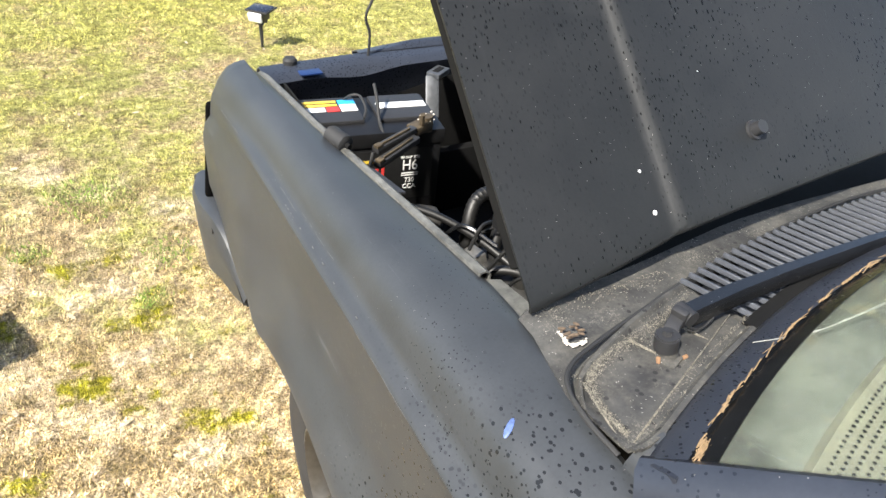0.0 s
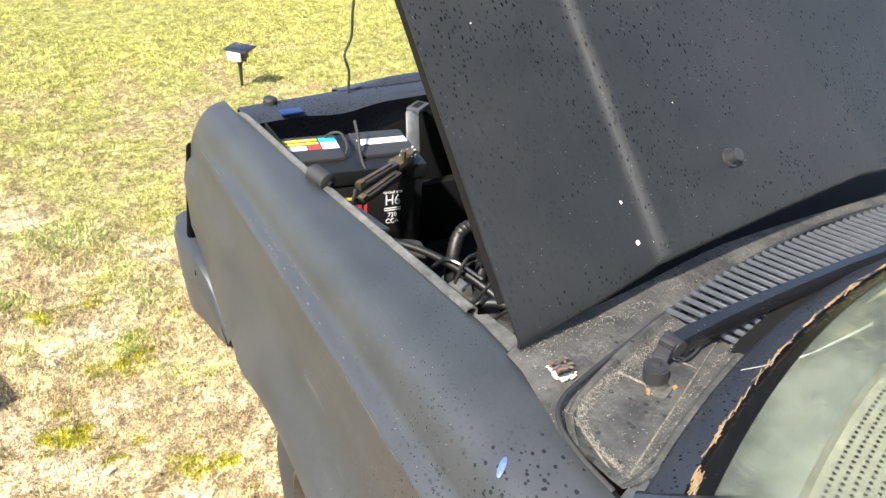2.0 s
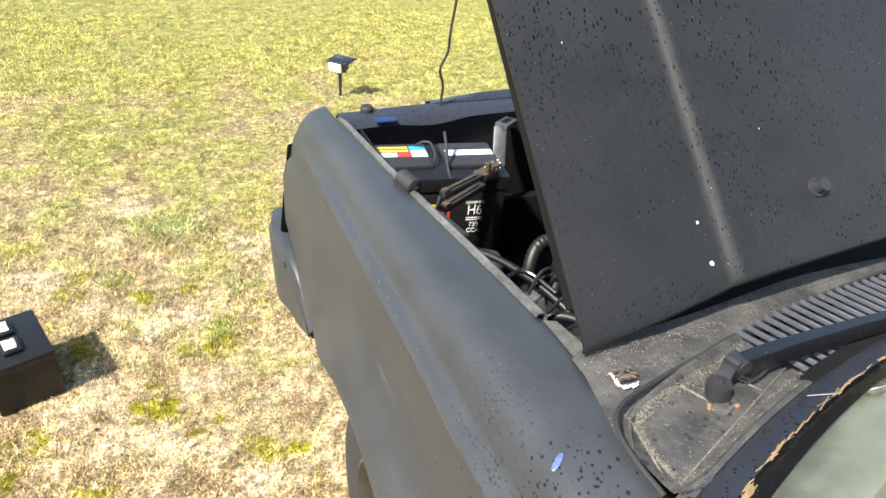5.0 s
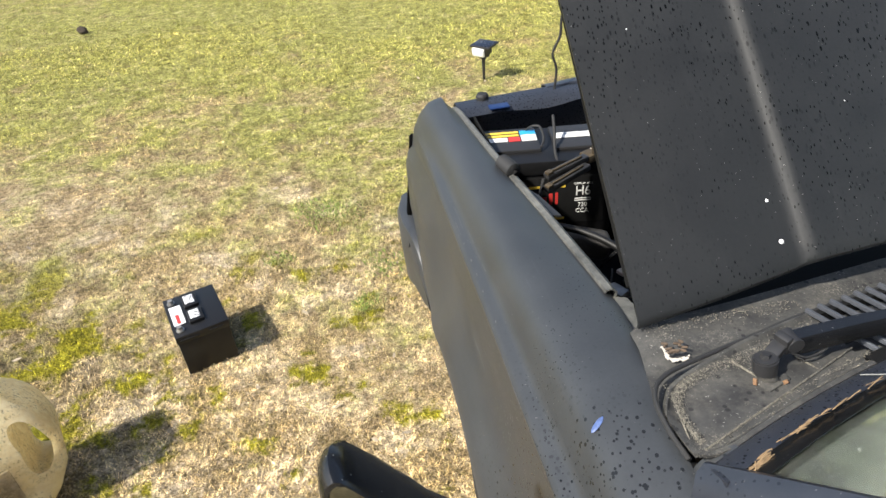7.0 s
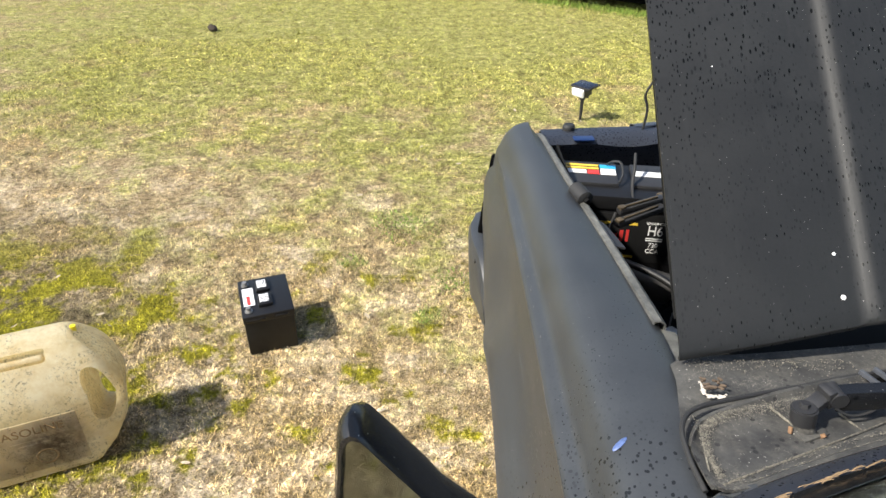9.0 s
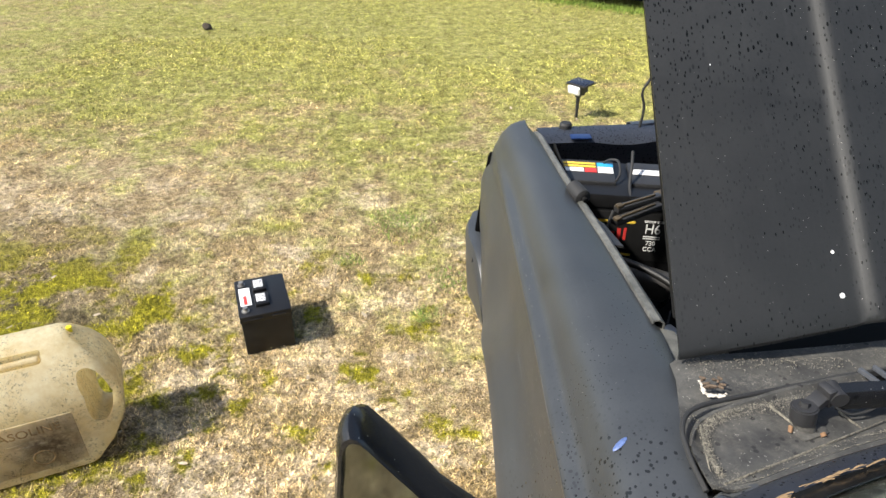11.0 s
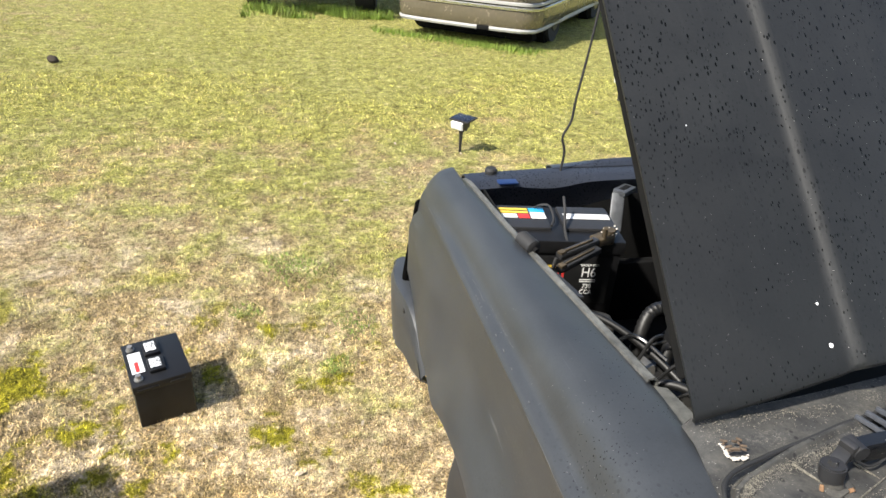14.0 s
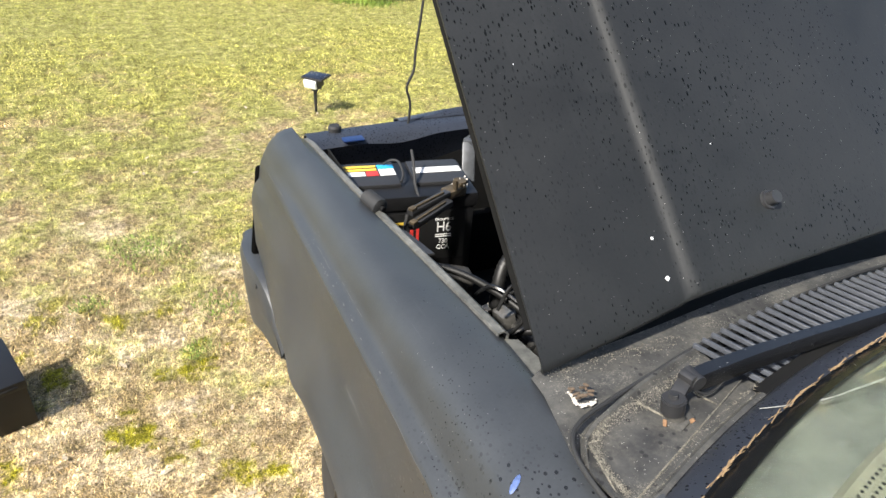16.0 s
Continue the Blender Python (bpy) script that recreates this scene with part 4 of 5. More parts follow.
FACE = m @ pose(0, -0.0845, 0, 90, 0, 0)
fl = put("front_label", box(bmesh.new(), (0.02, -0.0837, 0.088), (0.205, 0.0014, 0.118), None, 0.0004), m, simple("black_label", (0.012, 0.012, 0.012), 0.35, 0, 60), newer, "black label with white print")
lettering("print", "H6", 0.034, FACE @ pose(0.074, 0.109, 0.0004), WHITE, fl, 0.82)
lettering("print", "730", 0.0155, FACE @ pose(0.074, 0.074, 0.0004), WHITE, fl, 0.9)
lettering("print", "CCA", 0.0155, FACE @ pose(0.074, 0.059, 0.0004), WHITE, fl, 0.9)
lettering("print", "GROUP SIZE", 0.0075, FACE @ pose(0.074, 0.128, 0.0004), WHITE, fl)
for z in (0.091, 0.086):
    put("print_bar", box(bmesh.new(), (0.074, -0.0847, z), (0.036, 0.0006, 0.0025)), m, WHITE, fl)
for x, w, z, h in ((-0.030, 0.014, 0.090, 0.022), (-0.012, 0.012, 0.089, 0.020), (0.003, 0.008, 0.093, 0.028), (0.016, 0.006, 0.094, 0.03)):
    put("logo_shape", box(bmesh.new(), (x, -0.0847, z), (w, 0.0006, h)), m, RED, fl)
for z in (0.124, 0.042):
    put("yellow_stripe", box(bmesh.new(), (-0.010, -0.0847, z), (0.09, 0.0006, 0.006)), m, YELLOW, fl)

clamp = thing("battery_clamp", "corroded battery terminal clamp with dark fuse links", "battery clamp", (0.66, 1.12, 0.957))
bm = bmesh.new()
cyl(bm, (0.672, 1.125, 0.955), (0.672, 1.125, 0.985), 0.017, 0.014, 16)
box(bm, (0.654, 1.115, 0.968), (0.05, 0.03, 0.018), Matrix.Rotation(radians(25), 4, "Z"), 0.004)
cyl(bm, (0.655, 1.108, 0.96), (0.650, 1.098, 1.002), 0.005, 0.005, 8)
part("clamp_body", bm, BRASS, clamp, "corroded brass clamp")
bm = bmesh.new()
for k in range(14):
    bmesh.ops.create_icosphere(bm, subdivisions=1, radius=random.uniform(0.001, 0.0028), matrix=Matrix.Translation((0.665 + random.uniform(-0.02, 0.02), 1.118 + random.uniform(-0.02, 0.015), 0.985 + random.uniform(-0.012, 0.008))))
part("corrosion", bm, BONE, clamp, "pale crusted corrosion")
for a, b, w in (((0.635, 1.10, 0.973), (0.535, 1.062, 0.962), 0.018), ((0.632, 1.082, 0.962), (0.525, 1.030, 0.950), 0.019)):
    a, b = Vector(a), Vector(b)
    d = b - a
    q = d.to_track_quat("X", "Z").to_matrix().to_4x4()
    part("fuse_link", box(bmesh.new(), (a + b) / 2, (d.length, w, 0.013), q, 0.003), PLASTIC, clamp, "dark fuse link")
    part("fuse_strip", box(bmesh.new(), (a + b) / 2 + Vector((0, -0.003, 0.009)), (d.length * 0.72, 0.004, 0.005), q, 0.002), BRASS, clamp, "tarnished brass strip")
    part("fuse_lug", box(bmesh.new(), b + Vector((0.006, 0, 0.009)), (0.014, w * 0.7, 0.007), q, 0.002), BRASS, clamp)
part("cable", tube(bmesh.new(), [(0.53, 1.06, 0.96), (0.52, 1.05, 0.93), (0.50, 1.02, 0.90), (0.49, 0.99, 0.84)], 0.004, 8, 6), RUBBER, clamp)
part("cable", tube(bmesh.new(), [(0.583, 1.13, 0.955), (0.588, 1.165, 0.97), (0.598, 1.20, 0.995), (0.606, 1.235, 1.015)], 0.0035, 8, 6), RUBBER, clamp, "stiff black wire standing up")

clamp.location += Vector((-0.02, -0.015, -0.006))

bm = bmesh.new()
box(bm, (0.812, 1.356, 0.957), (0.06, 0.035, 0.014), Matrix.Rotation(radians(35), 4, "Z"), 0.004)
a, b = Vector((0.79, 1.345, 0.955)), Vector((0.768, 1.29, 0.875))
box(bm, (a + b) / 2, (0.032, (b - a).length, 0.012), (b - a).to_track_quat("Y", "Z").to_matrix().to_4x4(), 0.004)
bracket = part("support_bracket", bm, simple("worn_grey_bracket", (0.07, 0.075, 0.082), 0.45, 0.3, 60, 0.4), truck, "worn grey steel support bracket")
part("bracket_hole", box(bmesh.new(), (0.812, 1.356, 0.9645), (0.036, 0.015, 0.0016), Matrix.Rotation(radians(35), 4, "Z"), 0.0006), DARK, bracket)

# Clamp, stop and plate on the gutter.
bm = bmesh.new()
cyl(bm, (0.412, 1.000, 1.030), (0.424, 0.963, 1.026), 0.0155, 0.0155, 20)
cyl(bm, (0.424, 0.963, 1.026), (0.425, 0.960, 1.0255), 0.0155, 0.011, 20)
box(bm, (0.405, 0.985, 1.018), (0.03, 0.03, 0.012), None, 0.003)
stop = part("hood_stop", bm, RUBBER, truck, "black rubber hood stop")
part("stop_bolt", cyl(bmesh.new(), (0.424, 0.962, 1.026), (0.427, 0.953, 1.025), 0.005, 0.005, 8), DARK, stop)
bm = bmesh.new()
prism(bm, [(0.434, 0.94), (0.452, 0.90), (0.468, 0.822), (0.436, 0.832)], 0.004, Matrix.Translation((0, 0, 1.002)))
part("apron_plate", bm, PLASTIC, truck, "thin black plate beside the gutter")
bm = bmesh.new()
prism(bm, [(0.432, 0.55), (0.458, 0.54), (0.470, 0.47), (0.450, 0.45), (0.428, 0.48)], 0.004, Matrix.Translation((0, 0, 1.045)))
part("hinge_plate", bm, GUTTER, truck, "dusty hinge plate")

# Hoses, loom and housings below.
part("washer_bottle", box(bmesh.new(), (0.60, 1.03, 0.79), (0.11, 0.06, 0.055), Matrix.Rotation(radians(-14), 4, "Z") @ Matrix.Rotation(radians(12), 4, "Y"), 0.02, 3), simple("dusty_black_housing", (0.045, 0.043, 0.04), 0.6, 0, 50, 0.4), truck, "dusty black plastic housing")
for pts, r, rb in (([(0.50, 1.02, 0.86), (0.54, 0.98, 0.87), (0.60, 0.93, 0.86), (0.66, 0.86, 0.83), (0.70, 0.78, 0.80)], 0.0075, 0.0),
                   ([(0.66, 0.92, 0.74), (0.665, 0.93, 0.82), (0.69, 0.95, 0.865), (0.73, 0.955, 0.87), (0.77, 0.94, 0.83)], 0.0125, 0.14),
                   ([(0.69, 0.86, 0.72), (0.70, 0.88, 0.80), (0.73, 0.90, 0.84), (0.78, 0.90, 0.83), (0.84, 0.86, 0.78)], 0.013, 0.0),
                   ([(0.60, 0.84, 0.72), (0.62, 0.82, 0.79), (0.67, 0.78, 0.82), (0.73, 0.72, 0.80), (0.80, 0.66, 0.76)], 0.009, 0.0),
                   ([(0.48, 0.95, 0.90), (0.50, 0.85, 0.86), (0.52, 0.74, 0.84), (0.53, 0.64, 0.87), (0.52, 0.55, 0.92)], 0.008, 0.0),
                   ([(0.55, 0.90, 0.78), (0.57, 0.80, 0.80), (0.60, 0.70, 0.80), (0.62, 0.58, 0.83)], 0.006, 0.0),
                   ([(0.74, 0.98, 0.70), (0.76, 0.96, 0.80), (0.80, 0.92, 0.85), (0.85, 0.84, 0.84)], 0.014, 0.0)):
    part("hose", tube(bmesh.new(), pts, r, 12, 10 if rb else 6, rb), HOSE, truck, "black ribbed hose" if rb else "")
bm = bmesh.new()
for x, y, z, sx, sy, sz, a in ((0.78, 0.80, 0.70, 0.22, 0.26, 0.16, 8), (0.62, 0.70, 0.70, 0.10, 0.12, 0.12, -20)):
    box(bm, (x, y, z), (sx, sy, sz), Matrix.Rotation(radians(a), 4, "Z"), 0.02, 3)
for x, y in ((0.70, 0.78), (0.76, 0.72), (0.84, 0.80), (0.72, 0.88), (0.66, 0.68)):
    cyl(bm, (x, y, 0.70), (x, y, 0.80 + 0.02 * math.sin(40 * x)), 0.022, 0.016, 12)
part("engine_block", bm, simple("oily_engine", (0.03, 0.029, 0.027), 0.5, 0.3, 35, 0.6), truck, "dark oily engine parts")
for x, y, z in ((0.56, 0.62, 0.94), (0.60, 0.56, 0.96), (0.53, 0.52, 0.98)):
    part("connector", box(bmesh.new(), (x, y, z - 0.05), (0.03, 0.045, 0.03), Matrix.Rotation(radians(30 + 300 * x), 4, "Z"), 0.005), PLASTIC, truck)

rng = random.Random(5)
for k in range(34):
    a = Vector((rng.uniform(0.50, 0.84), rng.uniform(0.50, 0.95), rng.uniform(0.72, 0.86)))
    b = a + Vector((rng.uniform(-0.12, 0.16), rng.uniform(-0.16, 0.12), rng.uniform(-0.03, 0.05)))
    part("wire", tube(bmesh.new(), [a, a.lerp(b, 0.4) + Vector((0, 0, rng.uniform(0.01, 0.06))), b], rng.uniform(0.0015, 0.0045), 7, 6), GLOSSY if k % 4 == 0 else HOSE, truck)
for k in range(26):
    p = (rng.uniform(0.50, 0.82), rng.uniform(0.52, 0.92), rng.uniform(0.74, 0.80))
    part("engine_fitting", box(bmesh.new(), p, (rng.uniform(0.02, 0.06), rng.uniform(0.02, 0.06), rng.uniform(0.02, 0.06)), pose(0, 0, 0, rng.uniform(-20, 20), rng.uniform(-20, 20), rng.uniform(0, 180)), 0.006), (STEEL, PLASTIC, GUTTER, GLOSSY, PLASTIC, RIM)[k % 6], truck)
part("hose_clip", box(bmesh.new(), (0.655, 0.93, 0.775), (0.04, 0.02, 0.008), pose(0, 0, 0, 0, 0, 20), 0.002), BONE, truck, "pale scrap among the hoses")

# ---- marks and litter on the truck ----
bm = bmesh.new()
bmesh.ops.create_icosphere(bm, subdivisions=2, radius=1.0, matrix=Matrix.Translation((0.337, 0.339, 1.0665)) @ Matrix.Rotation(radians(-27), 4, "Y") @ Matrix.Rotation(radians(-58), 4, "Z") @ Matrix.Diagonal((0.0036, 0.0105, 0.0011, 1)))
part("paint_chip", bm, BLUECHIP, truck, "chip showing pale blue paint")
bm = bmesh.new()
for y0, y1 in ((0.60, 0.655), (0.67, 0.70), (0.72, 0.83), (0.85, 0.90), (1.16, 1.30)):
    for k in range(int((y1 - y0) / 0.006)):
        y = y0 + 0.006 * k
        if random.random() < 0.35:
            x, _, z = fender_section(y)[11]
            box(bm, (x - 0.0006 + random.uniform(-0.001, 0.001), y, z + 0.0008 + random.uniform(-0.001, 0.0005)), (0.0012, random.uniform(0.002, 0.006), 0.0012))
tagged(part("crease_chip", bm, simple("chipped_grey_primer", (0.12, 0.12, 0.115), 0.8, 0, 200, 0.4), truck, "small primer chips along the fender's crease"), kind="stuff")

PRIMER = simple("scratched_primer", (0.10, 0.10, 0.098), 0.8, 0, 300, 0.5)
for y0, y1, row, up in ((0.715, 0.79, 9, 0.0), (0.80, 0.845, 9, 0.0), (0.86, 0.94, 10, 0.0), (0.95, 1.0, 9, 0.0), (1.24, 1.30, 11, 0.0), (0.44, 0.58, 13, 0.0)):
    line = []
    for y in np.linspace(y0, y1, 6):
        x, _, z = fender_section(y)[row]
        line.append((x - 0.0002 + random.uniform(-0.0006, 0.0006), y, z + 0.0002 + random.uniform(-0.0008, 0.0008)))
    part("scratch", tube(bmesh.new(), line, random.uniform(0.0002, 0.0004), 5, 3), PRIMER, truck, "thin pale scratch")

dropping = thing("bird_dropping", "pale dried dropping with brown crumbs on the cowl", "dropping", (0.44, 0.392, 1.088))
bm = bmesh.new()
crust = smooth_path([(0.437, 0.405, 1.0885), (0.4375, 0.398, 1.0885), (0.434, 0.390, 1.0885), (0.440, 0.385, 1.0885), (0.448, 0.383, 1.0885), (0.455, 0.386, 1.0885)], 8)
for k in range(70):
    p = crust[k * len(crust) // 70] + Vector((random.gauss(0, 0.0012), random.gauss(0, 0.0012), 0))
    bmesh.ops.create_icosphere(bm, subdivisions=1, radius=random.uniform(0.0006, 0.0019), matrix=Matrix.Translation(p) @ Matrix.Diagonal((1.2, 1.0, 0.6, 1)))
part("white_crust", bm, BONE, dropping)
bm = bmesh.new()
for k in range(12):
    box(bm, (0.446 + random.uniform(-0.010, 0.012), 0.397 + random.uniform(-0.007, 0.007), 1.0925 + random.uniform(0, 0.004)), (0.008, 0.003, 0.003), pose(0, 0, 0, 0, 20, random.uniform(0, 180)), 0.001, 1)
part("brown_crumb", bm, BROWN, dropping)


def straws(bm, places, spread, n, length, wild):
    """Thin dry stalks that lie along a line of places."""
    for _ in range(n):
        k = random.randrange(len(places) - 1)
        p, q = Vector(places[k]), Vector(places[k + 1])
        d = (q - p).normalized() + Vector((random.uniform(-wild, wild), random.uniform(-wild, wild), random.uniform(-0.15, 0.25) * wild))
        d = d.normalized() * random.uniform(*length)
        p = p + Vector((random.uniform(-spread, spread), random.uniform(-spread, spread), random.uniform(0, 0.002)))
        tube(bm, [p - d / 2, p + Vector((0, 0, 0.001)), p + d / 2], random.uniform(0.0003, 0.0007), 4, 2)


bm = bmesh.new()
line = [(x, ws_base(x)[0] - 0.004, 1.131) for x in np.linspace(0.42, 0.95, 60)]
for k in range(0, 56, 3):
    straws(bm, line[k:k + 4], 0.0011, random.choice((1, 2, 4, 9, 14)), (0.006, 0.026), 0.18)
straws(bm, [(0.422, 0.216, 1.131), (0.432, 0.222, 1.131), (0.445, 0.228, 1.131)], 0.004, 60, (0.005, 0.014), 0.5)
straw = part("pine_straw", bm, STRAW)
tagged(straw, "dry pine straw lying in the windscreen joint", "straw", kind="stuff")
bm = bmesh.new()
for k in range(26):
    bmesh.ops.create_icosphere(bm, subdivisions=1, radius=random.uniform(0.0015, 0.0035), matrix=Matrix.Translation((0.392 + 0.001 * k + random.uniform(-0.003, 0.003), 0.236 - 0.0006 * k, 1.106 + 0.0006 * k)))
moss = part("moss", bm, simple("yellow_green_moss", (0.22, 0.20, 0.02), 0.9, 0, 200, 0.4))
tagged(moss, "bit of yellow moss in the fender joint", "moss", kind="stuff")
bm = bmesh.new()
for _ in range(160):
    x = random.uniform(0.44, 0.60)
    y = cowl_front(x) - 0.012 - abs(random.gauss(0, 0.012))
    bmesh.ops.create_icosphere(bm, subdivisions=1, radius=random.uniform(0.0003, 0.0006), matrix=Matrix.Translation((x, y, 1.0985)))
for _ in range(380):
    x = random.uniform(0.43, 0.62)
    bmesh.ops.create_icosphere(bm, subdivisions=1, radius=random.uniform(0.0003, 0.0008), matrix=Matrix.Translation((x, 0.446 - abs(random.gauss(0, 0.010)), 1.0885 + 0.003 * math.sin(x * 9))))
for _ in range(70):
    s = random.random()
    bmesh.ops.create_icosphere(bm, subdivisions=1, radius=random.uniform(0.0003, 0.0008), matrix=Matrix.Translation((0.402 + abs(random.gauss(0, 0.004)), 0.27 + 0.075 * s, 1.1015)))
grit = part("grit", bm, SILT)
tagged(grit, "pale sandy grit on the cowl", "grit", kind="stuff")

# Fine silt caked along the cowl panel's rim, thinning inwards.
def flakes(places, name, label, category):
    """Many tiny flat flakes of silt in one mesh."""
    rng = np.random.default_rng(31)
    n = len(places)
    r = rng.uniform(0.00018, 0.00055, n) * rng.choice((1.0, 1.0, 1.6), n)
    a = rng.uniform(0, math.tau, n)
    c = np.array(places)
    co = [c + np.stack([np.cos(a + k * math.pi / 2) * r * (1.3 if k % 2 else 0.8), np.sin(a + k * math.pi / 2) * r * (1.3 if k % 2 else 0.8), np.zeros(n)], 1) for k in range(4)]
    co.append(c + np.stack([np.zeros(n), np.zeros(n), 0.6 * r], 1))
    me = bpy.data.meshes.new(name)
    me.from_pydata(np.stack(co, 1).reshape(-1, 3).tolist(), [], [(5 * i + k, 5 * i + (k + 1) % 4, 5 * i + 4) for i in range(n) for k in range(4)])
    me.materials.append(SILT)
    return tagged(new(name, me), label, category, kind="stuff")


silt_rng = random.Random(8)
rim_line = smooth_path([(0.412, 0.250, 1.101), (0.406, 0.268, 1.1005), (0.403, 0.295, 1.1005), (0.409, 0.328, 1.0995), (0.433, 0.349, 1.099), (0.48, 0.362, 1.099), (0.54, 0.376, 1.099), (0.605, 0.392, 1.0995)], 30)
places = []
for _ in range(4200):
    k = silt_rng.random()
    p = rim_line[int(k * (len(rim_line) - 1))]
    q = Vector((0.47, 0.315, p.z))
    w = min(1.0, abs(silt_rng.gauss(0, 0.05 + 0.22 * max(0.0, k - 0.3))))
    p = p.lerp(q, w) + Vector((silt_rng.gauss(0, 0.0012), silt_rng.gauss(0, 0.0012), 0))
    places.append((p.x, p.y, 1.0995 if w < 0.1 else 1.0985))
for _ in range(1500):
    x = silt_rng.uniform(0.41, 0.63)
    places.append((x, ws_base(x)[0] + 0.031 + silt_rng.gauss(0, 0.0016) + silt_rng.choice((0, 0, 0.009)), 1.1045))
flakes(places, "silt", "pale silt caked along the cowl panel's rim", "silt")

# White scratch thread over the glass, and dotted print at its lower edge.
def on_glass(x, s, out=0.001):
    y, z = ws_base(x)
    k = (x - TC) / (TC - 0.41)
    half = TC - 0.41 - 0.34 * s
    return Vector((TC + k * half, y - 0.005, z - 0.006)) + RAKE * s + out * Vector((0, 0.56, 0.83))


part("pale_strip", tube(bmesh.new(), [(0.575, 0.292, 1.124), (0.598, 0.284, 1.127), (0.622, 0.274, 1.134), (0.662, 0.264, 1.141), (0.735, 0.262, 1.143)], (0.0005, 0.0011), 8, 6), simple("pale_strip", (0.22, 0.225, 0.21), 0.5, 0, 120, 0.4), glass, "thin pale strip across the glass")
part("vent_panel", shell(bmesh.new(), [[(x, ws_base(x)[0] - 0.01 - d, 1.1205 + h) for d, h in ((0.070, -0.006), (0.076, -0.0005), (0.13, 0.0), (0.136, -0.004))] for x in np.linspace(0.44, 0.80, 16)], 0.003), simple("faded_vent_plastic", (0.13, 0.128, 0.094), 0.7, 0, 50, 0.3), dash, "faded tan vent panel")
dot = bmesh.new()
cyl(dot, (0, 0, 0), (0, 0, 0.0006), 0.0017, 0.0017, 8)
dot_mesh = mesh_of(dot, "dot", DARK)
for j in range(5):
    for k in range(40):
        x, d = 0.455 + 0.0075 * k + 0.00375 * (j % 2), 0.085 + 0.0085 * j
        ob = new("vent_dot", dot_mesh)
        ob.parent = dash
        ob.matrix_parent_inverse = dash.matrix_world.inverted()
        ob.location = (x, ws_base(x)[0] - 0.01 - d, 1.1222)

# ---- jug ----
JM = pose(-1.162, 1.097, 0.0, 0, 0, 23.4)
jug = thing("fuel_jug", "yellowed white plastic fuel jug lying on the mossy ground", "jug", (-1.162, 1.097, 0))


def jug_material():
    """Sun-yellowed thin polythene that lets light through, with mould specks above and brown grime on its broad side."""
    m = Mat("yellowed_plastic", (0.5, 0.42, 0.25), 0.45)
    d = m.math("ADD", m.math("MULTIPLY", m.noise(9, 6, 0.65), 0.6), m.math("MULTIPLY", m.noise(60, 5, 0.7), 0.4))
    c = m.mix(m.ramp(d, 0.38, 0.62), (0.70, 0.58, 0.33), (0.88, 0.82, 0.62))

    def near(place, far, close):
        v = m.node("VectorMath")
        v.operation = "DISTANCE"
        v.inputs[1].default_value = JM @ Vector(place)
        m.link(m.pos(), v.inputs[0])
        return m.ramp(v.outputs["Value"], far, close)

    brown = m.math("MULTIPLY", near((0.19, 0.0, 0.08), 0.25, 0.05), m.ramp(m.noise(15, 7, 0.75), 0.36, 0.62))
    c = m.mix(m.math("MULTIPLY", brown, 0.75), c, (0.36, 0.22, 0.085))
    core = m.math("MULTIPLY", near((0.215, 0.0, 0.125), 0.11, 0.02), m.ramp(m.noise(38, 6, 0.75), 0.36, 0.54))
    c = m.mix(m.math("MULTIPLY", core, 0.85), c, (0.11, 0.06, 0.03))
    smears = m.math("MULTIPLY", m.ramp(m.noise(26, 7, 0.8), 0.53, 0.64), m.ramp(m.noise(5, 3), 0.42, 0.55))
    c = m.mix(m.math("MULTIPLY", smears, 0.4), c, (0.25, 0.20, 0.11))
    mould = m.math("MULTIPLY", m.ramp(m.noise(130, 6, 0.85), 0.55, 0.60), m.ramp(m.noise(11, 4), 0.45, 0.55))
    c = m.mix(m.math("MULTIPLY", mould, 0.85), c, (0.05, 0.05, 0.035))
    m.color(c)
    m.bump(d, 0.25, 0.003)
    glow = m.node("BsdfTranslucent")
    m.link(c, glow.inputs["Color"])
    mixed = m.node("MixShader", Fac=0.62)
    m.link(m.b.outputs[0], mixed.inputs[1])
    m.link(glow.outputs[0], mixed.inputs[2])
    m.link(mixed.outputs[0], m.t.nodes["Material Output"].inputs["Surface"])
    return m.m


JUG = jug_material()
JX, JZ = 1.07, 1.12
bm = bmesh.new()
rows = []
N = 36
prof = smooth_path([(0.03, 0, 0), (0.004, 0.006, 0), (0.0, 0.03, 0), (0.0, 0.12, 0), (0.002, 0.2, 0), (0.012, 0.245, 0), (0.045, 0.295, 0), (0.09, 0.335, 0), (0.14, 0.362, 0), (0.185, 0.362, 0), (0.22, 0.33, 0), (0.235, 0.25, 0),
                    (0.235, 0.05, 0), (0.23, 0.008, 0), (0.20, 0.0, 0)], 3)
for k in range(N + 1):
    s = 0.5 - 0.5 * math.cos(math.pi * k / N)
    c = abs(2 * s - 1)
    f = 0.62 + 0.38 * math.sqrt(max(0.0, 1 - max(0.0, (c - 0.72) / 0.28) ** 2.4))
    row = []
    for p in prof:
        y, z = p.x, max(0.0, p.y)
        lo = lerp(z, [(0, 0.01), (0.1, -0.03), (0.25, -0.06), (0.33, -0.03), (0.37, 0.02)])
        hi = lerp(z, [(0, 0.30), (0.05, 0.35), (0.13, 0.395), (0.22, 0.40), (0.30, 0.37), (0.37, 0.30)])
        row.append((JX * (lo + (hi - lo) * s), 0.118 + (y - 0.118) * f, JZ * (z if z < 0.01 else 0.17 + (z - 0.17) * (0.8 + 0.2 * f))))
    rows.append(row + row[:1])
grid(bm, rows)
